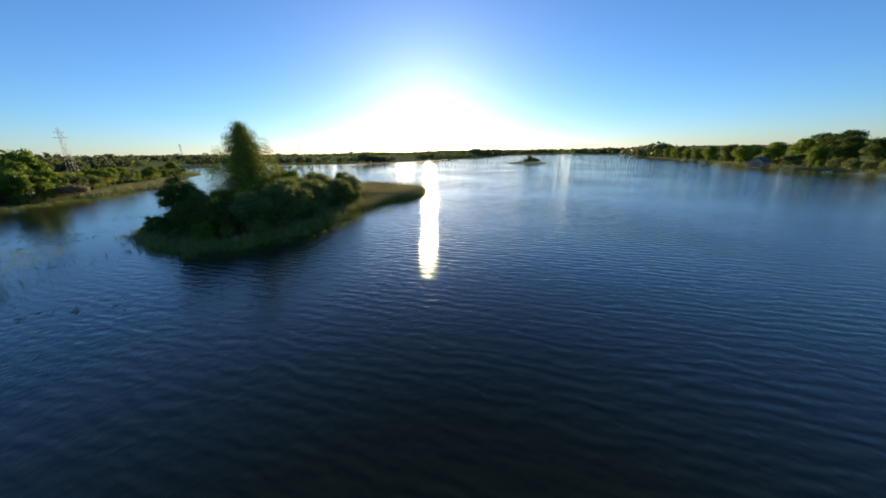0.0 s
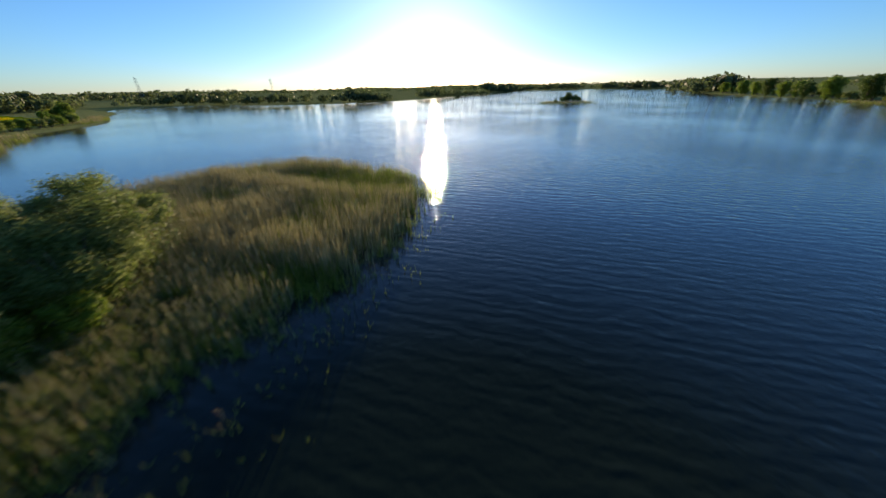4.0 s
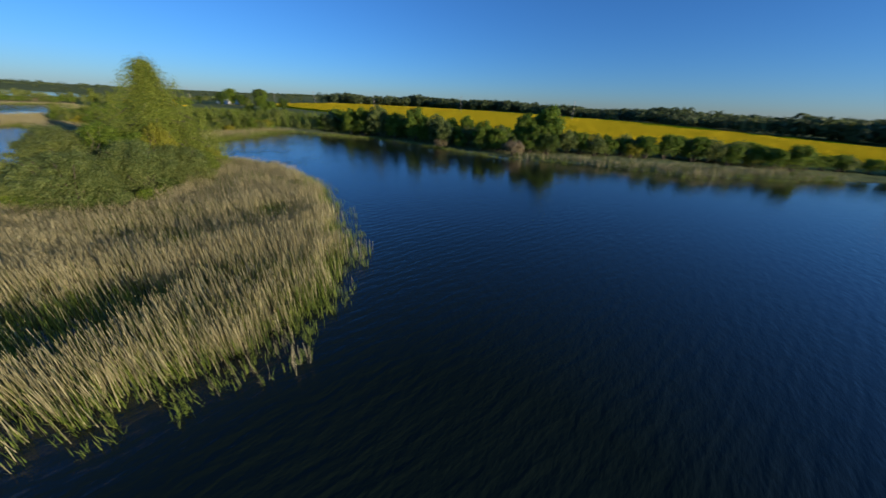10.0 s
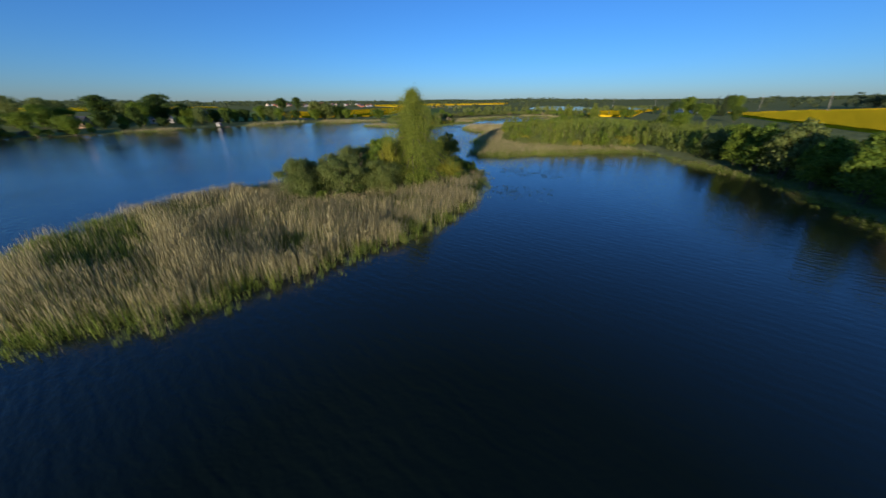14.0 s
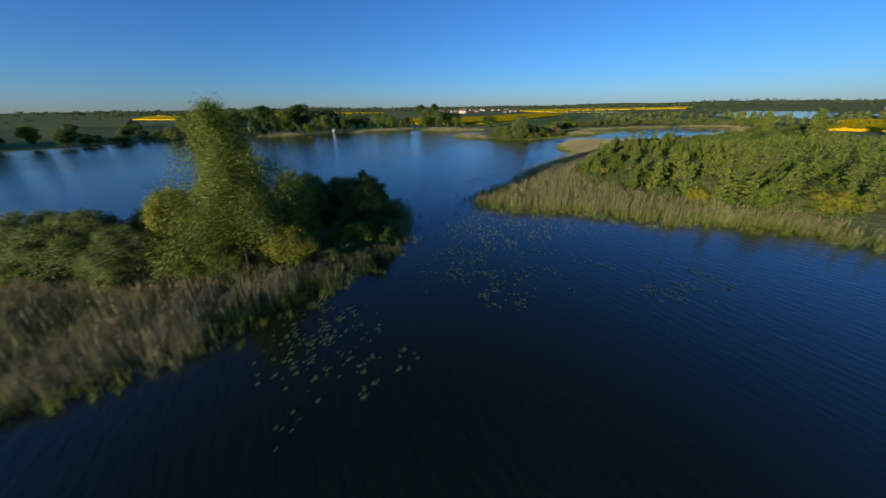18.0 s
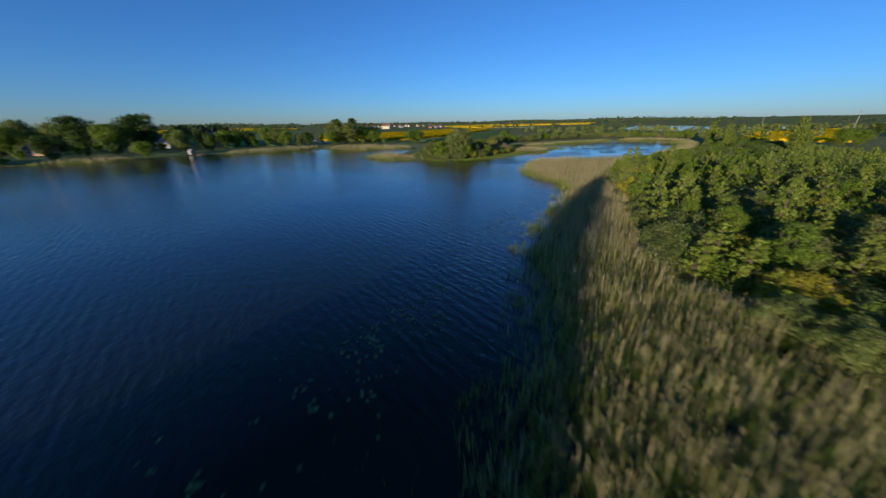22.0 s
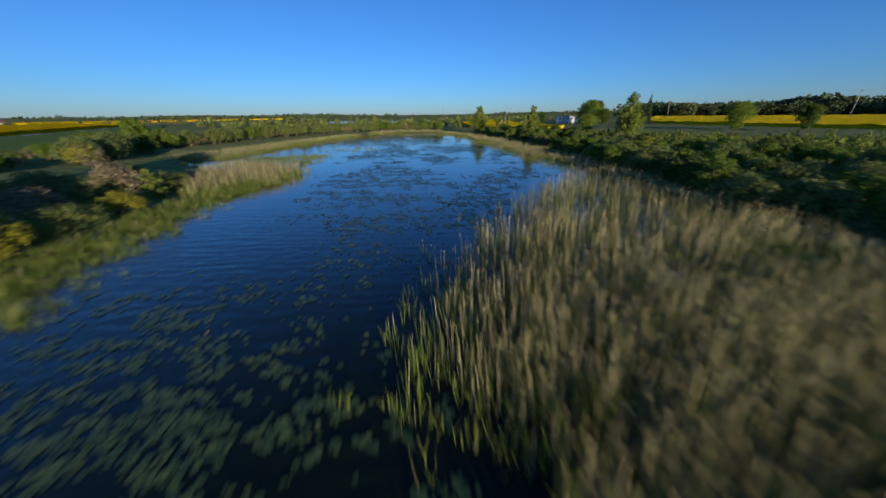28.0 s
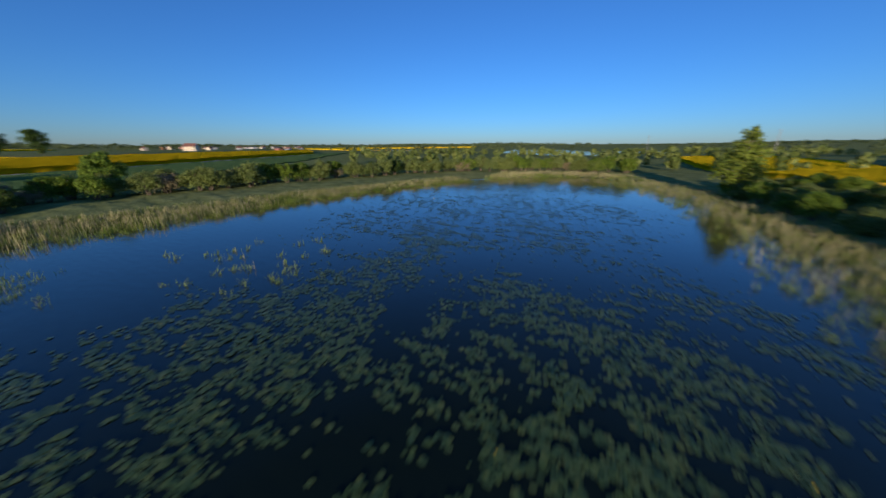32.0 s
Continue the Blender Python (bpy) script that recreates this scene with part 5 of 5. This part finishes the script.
# lakeside boathouse on posts
bh = tagged(new("boathouse"), "small pale plank boathouse with dark roof on the shore", "boathouse")
bm = box(bmesh.new(), -4.0, -2.6, 0.2, 4.0, 2.6, 2.6)
for x in (-4.0, 4.0):
    bm.faces.new([bm.verts.new(p) for p in ((x, -2.6, 2.6), (x, 2.6, 2.6), (x, 0, 4.4))])
part("wall", bm, M_TAN, bh)
part("roof", gable(bmesh.new(), -4.0, 4.0, -2.6, 2.6, 2.6, 1.8, 0.5), M_SLATE, bh)
part("gate", box(bmesh.new(), -4.08, -1.5, 0.15, -3.96, 1.5, 2.3, 0.02), M_PLANK, bh, "brown double boat gate")
for x in (-3.8, 0.0, 3.8):
    for y in (-2.4, 2.4):
        part("post", tube(bmesh.new(), [(x, y, -1.2), (x, y, 0.3)], [0.12, 0.11], 7), M_BARK, bh)
bh.matrix_basis = pose(116.5, 194, 0.2, 0, 0, 35)

# white bathing shed with jetty
sh = tagged(new("bathing_shed"), "little white plank shed at the water's edge", "shed")
part("wall", box(bmesh.new(), -1.5, -1.3, 0.2, 1.5, 1.3, 2.3, 0.02), M_GREYPAINT, sh)
part("roof", gable(bmesh.new(), -1.5, 1.5, -1.3, 1.3, 2.3, 0.7, 0.25, 0.1), M_CONCRETE, sh)
part("door", box(bmesh.new(), -1.56, -0.4, 0.3, -1.48, 0.4, 2.1, 0.01), M_BRICK, sh)
sh.matrix_basis = pose(119, 15, 0.25, 0, 0, 20) @ Matrix.Scale(0.7, 4)
jt = tagged(new("jetty"), "low grey wooden jetty in front of the shed", "jetty")
for i in range(14):
    part("plank", box(bmesh.new(), -0.9, i * 0.32, 0.36, 0.9, i * 0.32 + 0.28, 0.41, 0.01), M_PLANK, jt)
for y in (0.2, 2.2, 4.2):
    for x in (-0.75, 0.75):
        part("post", tube(bmesh.new(), [(x, y, -1.0), (x, y, 0.42)], [0.07, 0.07], 6), M_BARK, jt)
jt.matrix_basis = pose(117.2, 12.0, 0, 0, 0, 60)

put(house("cottage", "cottage with a blue metal roof among trees", 11, 8, 3.0, 3.6, M_WALL, M_BLUEROOF, 1, 3), 176, 18, 70)
put(house("cottage", "dark timber cottage with steep grey roof", 10, 7, 3.2, 4.2, M_PLANK, M_SLATE, 1, 3), 158, -2, 20)
put(house("cottage", "low dark house with a slate roof on the meadow", 14, 8, 3.0, 2.6, M_PLANK, M_SLATE, 1, 4), 300, 130, 10)
put(house("cottage", "small white cottage between the shore trees", 8, 6, 2.8, 2.6, M_PLANK, M_SLATE, 1, 2), 168, 56, 40)

# white two-storey building with flat roof
wb = tagged(new("white_building"), "long white two-storey flat-roofed building behind the trees", "building")
part("wall", box(bmesh.new(), -11, -5, -1, 11, 5, 6.0), M_WHITE, wb)
part("roof", box(bmesh.new(), -11.4, -5.4, 6.0, 11.4, 5.4, 6.5, 0.03), M_CONCRETE, wb)
for r in range(2):
    for c in range(7):
        for sy in (-1, 1):
            x = -9 + 3 * c
            win = part("window", box(bmesh.new(), x - 0.55, sy * 5 - 0.05, 1.0 + 2.8 * r, x + 0.55, sy * 5 + 0.05, 2.2 + 2.8 * r, 0.02), M_CONCRETE, wb)
            part("pane", box(bmesh.new(), x - 0.47, sy * 5 - 0.07, 1.08 + 2.8 * r, x + 0.47, sy * 5 + 0.07, 2.12 + 2.8 * r), M_GLASS, win)
put(wb, -127, -228, -24, -0.8, 0.8)

# village on the rise
styles = [house("village_house", "white village house with a red tile roof", 12, 9, 5.6, 3.4, M_WALL, M_TILE, 2, 3, group="village houses"),
          house("village_house", "cream village house with a red tile roof", 11, 9, 5.4, 3.2, M_CREAM, M_TILE, 2, 3, group="village houses"),
          house("village_house", "red-brick village house with a dark roof", 13, 9, 5.6, 3.6, M_BRICK, M_SLATE, 2, 3, group="village houses"),
          house("village_house", "large white village house with a dark roof", 18, 10, 6.4, 2.4, M_WALL, M_SLATE, 2, 4, group="village houses")]
k = 0
for i in range(34):
    a = radians(-49 + 18 * rb.random())
    d = rb.uniform(620, 1050)
    x, y = d * math.cos(a), d * math.sin(a)
    m = pose(x, y, land(x, y) - 0.4, 0, 0, rb.choice((0, 20, 70, 95, 110))) @ Matrix.Scale(0.8, 4)
    if i < 4:
        styles[i].matrix_basis = m
    else:
        copy_thing(styles[i % 4], m)
put(house("farmhouse", "cream farmhouse with red roof beyond the crop field", 14, 9, 5.2, 3.4, M_CREAM, M_TILE, 2, 3), 420, -330, 30)

# ---- pylons and poles ----
def lattice(name, label, h, foot, top):
    root = tagged(new(name), label, "pylon")
    def corner(u, i):
        s = (foot * (1 - u) + top * u) / 2
        return Vector((s * (1, -1, -1, 1)[i], s * (1, 1, -1, -1)[i], h * u))
    for i in range(4):
        part("leg", tube(bmesh.new(), [corner(0, i) - Vector((0, 0, 0.5)), corner(0.5, i), corner(1, i)], [0.09, 0.07, 0.05], 4), M_STEEL, root)
    n = 9
    for j in range(n):
        u0, u1 = j / n, (j + 1) / n
        for i in range(4):
            part("brace", tube(bmesh.new(), [corner(u0, i), corner(u1, (i + 1) % 4)], [0.035, 0.035], 3), M_STEEL, root)
            part("brace", tube(bmesh.new(), [corner(u1, i), corner(u1, (i + 1) % 4)], [0.035, 0.035], 3), M_STEEL, root)
    for z, w in ((h * 0.80, 3.2), (h * 0.91, 2.4)):
        bm = bmesh.new()
        tube(bm, [(-w, 0, z), (0, 0, z + 0.25), (w, 0, z)], [0.06, 0.12, 0.06], 4)
        part("crossarm", bm, M_STEEL, root)
    return root
py = lattice("pylon", "grey steel lattice pylon in the far meadow", 25.0, 3.4, 0.9)
put(py, -246, 181, 30)
for x, y, s, a in ((-210, 350, 0.75, 10), (-430, 420, 1.0, 0)):
    copy_thing(py, pose(x, y, land(x, y), 0, 0, a) @ Matrix.Scale(s, 4))

pole = tagged(new("utility_pole"), "slightly leaning grey wooden utility pole in the field", "pole", "utility poles")
part("post", tube(bmesh.new(), [(0, 0, -1), (0, 0, 5), (0.05, 0, 11)], [0.17, 0.15, 0.11], 7), M_CONCRETE, pole)
part("crossarm", box(bmesh.new(), -0.9, -0.06, 10.2, 0.9, 0.06, 10.34, 0.01), M_STEEL, pole)
for x in (-0.8, 0.0, 0.8):
    part("insulator", tube(bmesh.new(), [(x, 0, 10.34), (x, 0, 10.55)], [0.05, 0.03], 6), M_GLASS, pole)
pole.matrix_basis = pose(-220, -248, land(-220, -248), 0, 9, 0) @ Matrix.Scale(1.25, 4)
for x, y in ((-240, -160), (-262, -60), (-285, 30), (-200, -320), (-110, -300), (-70, -380)):
    copy_thing(pole, pose(x, y, land(x, y), 0, 2, rb.uniform(0, 60)))
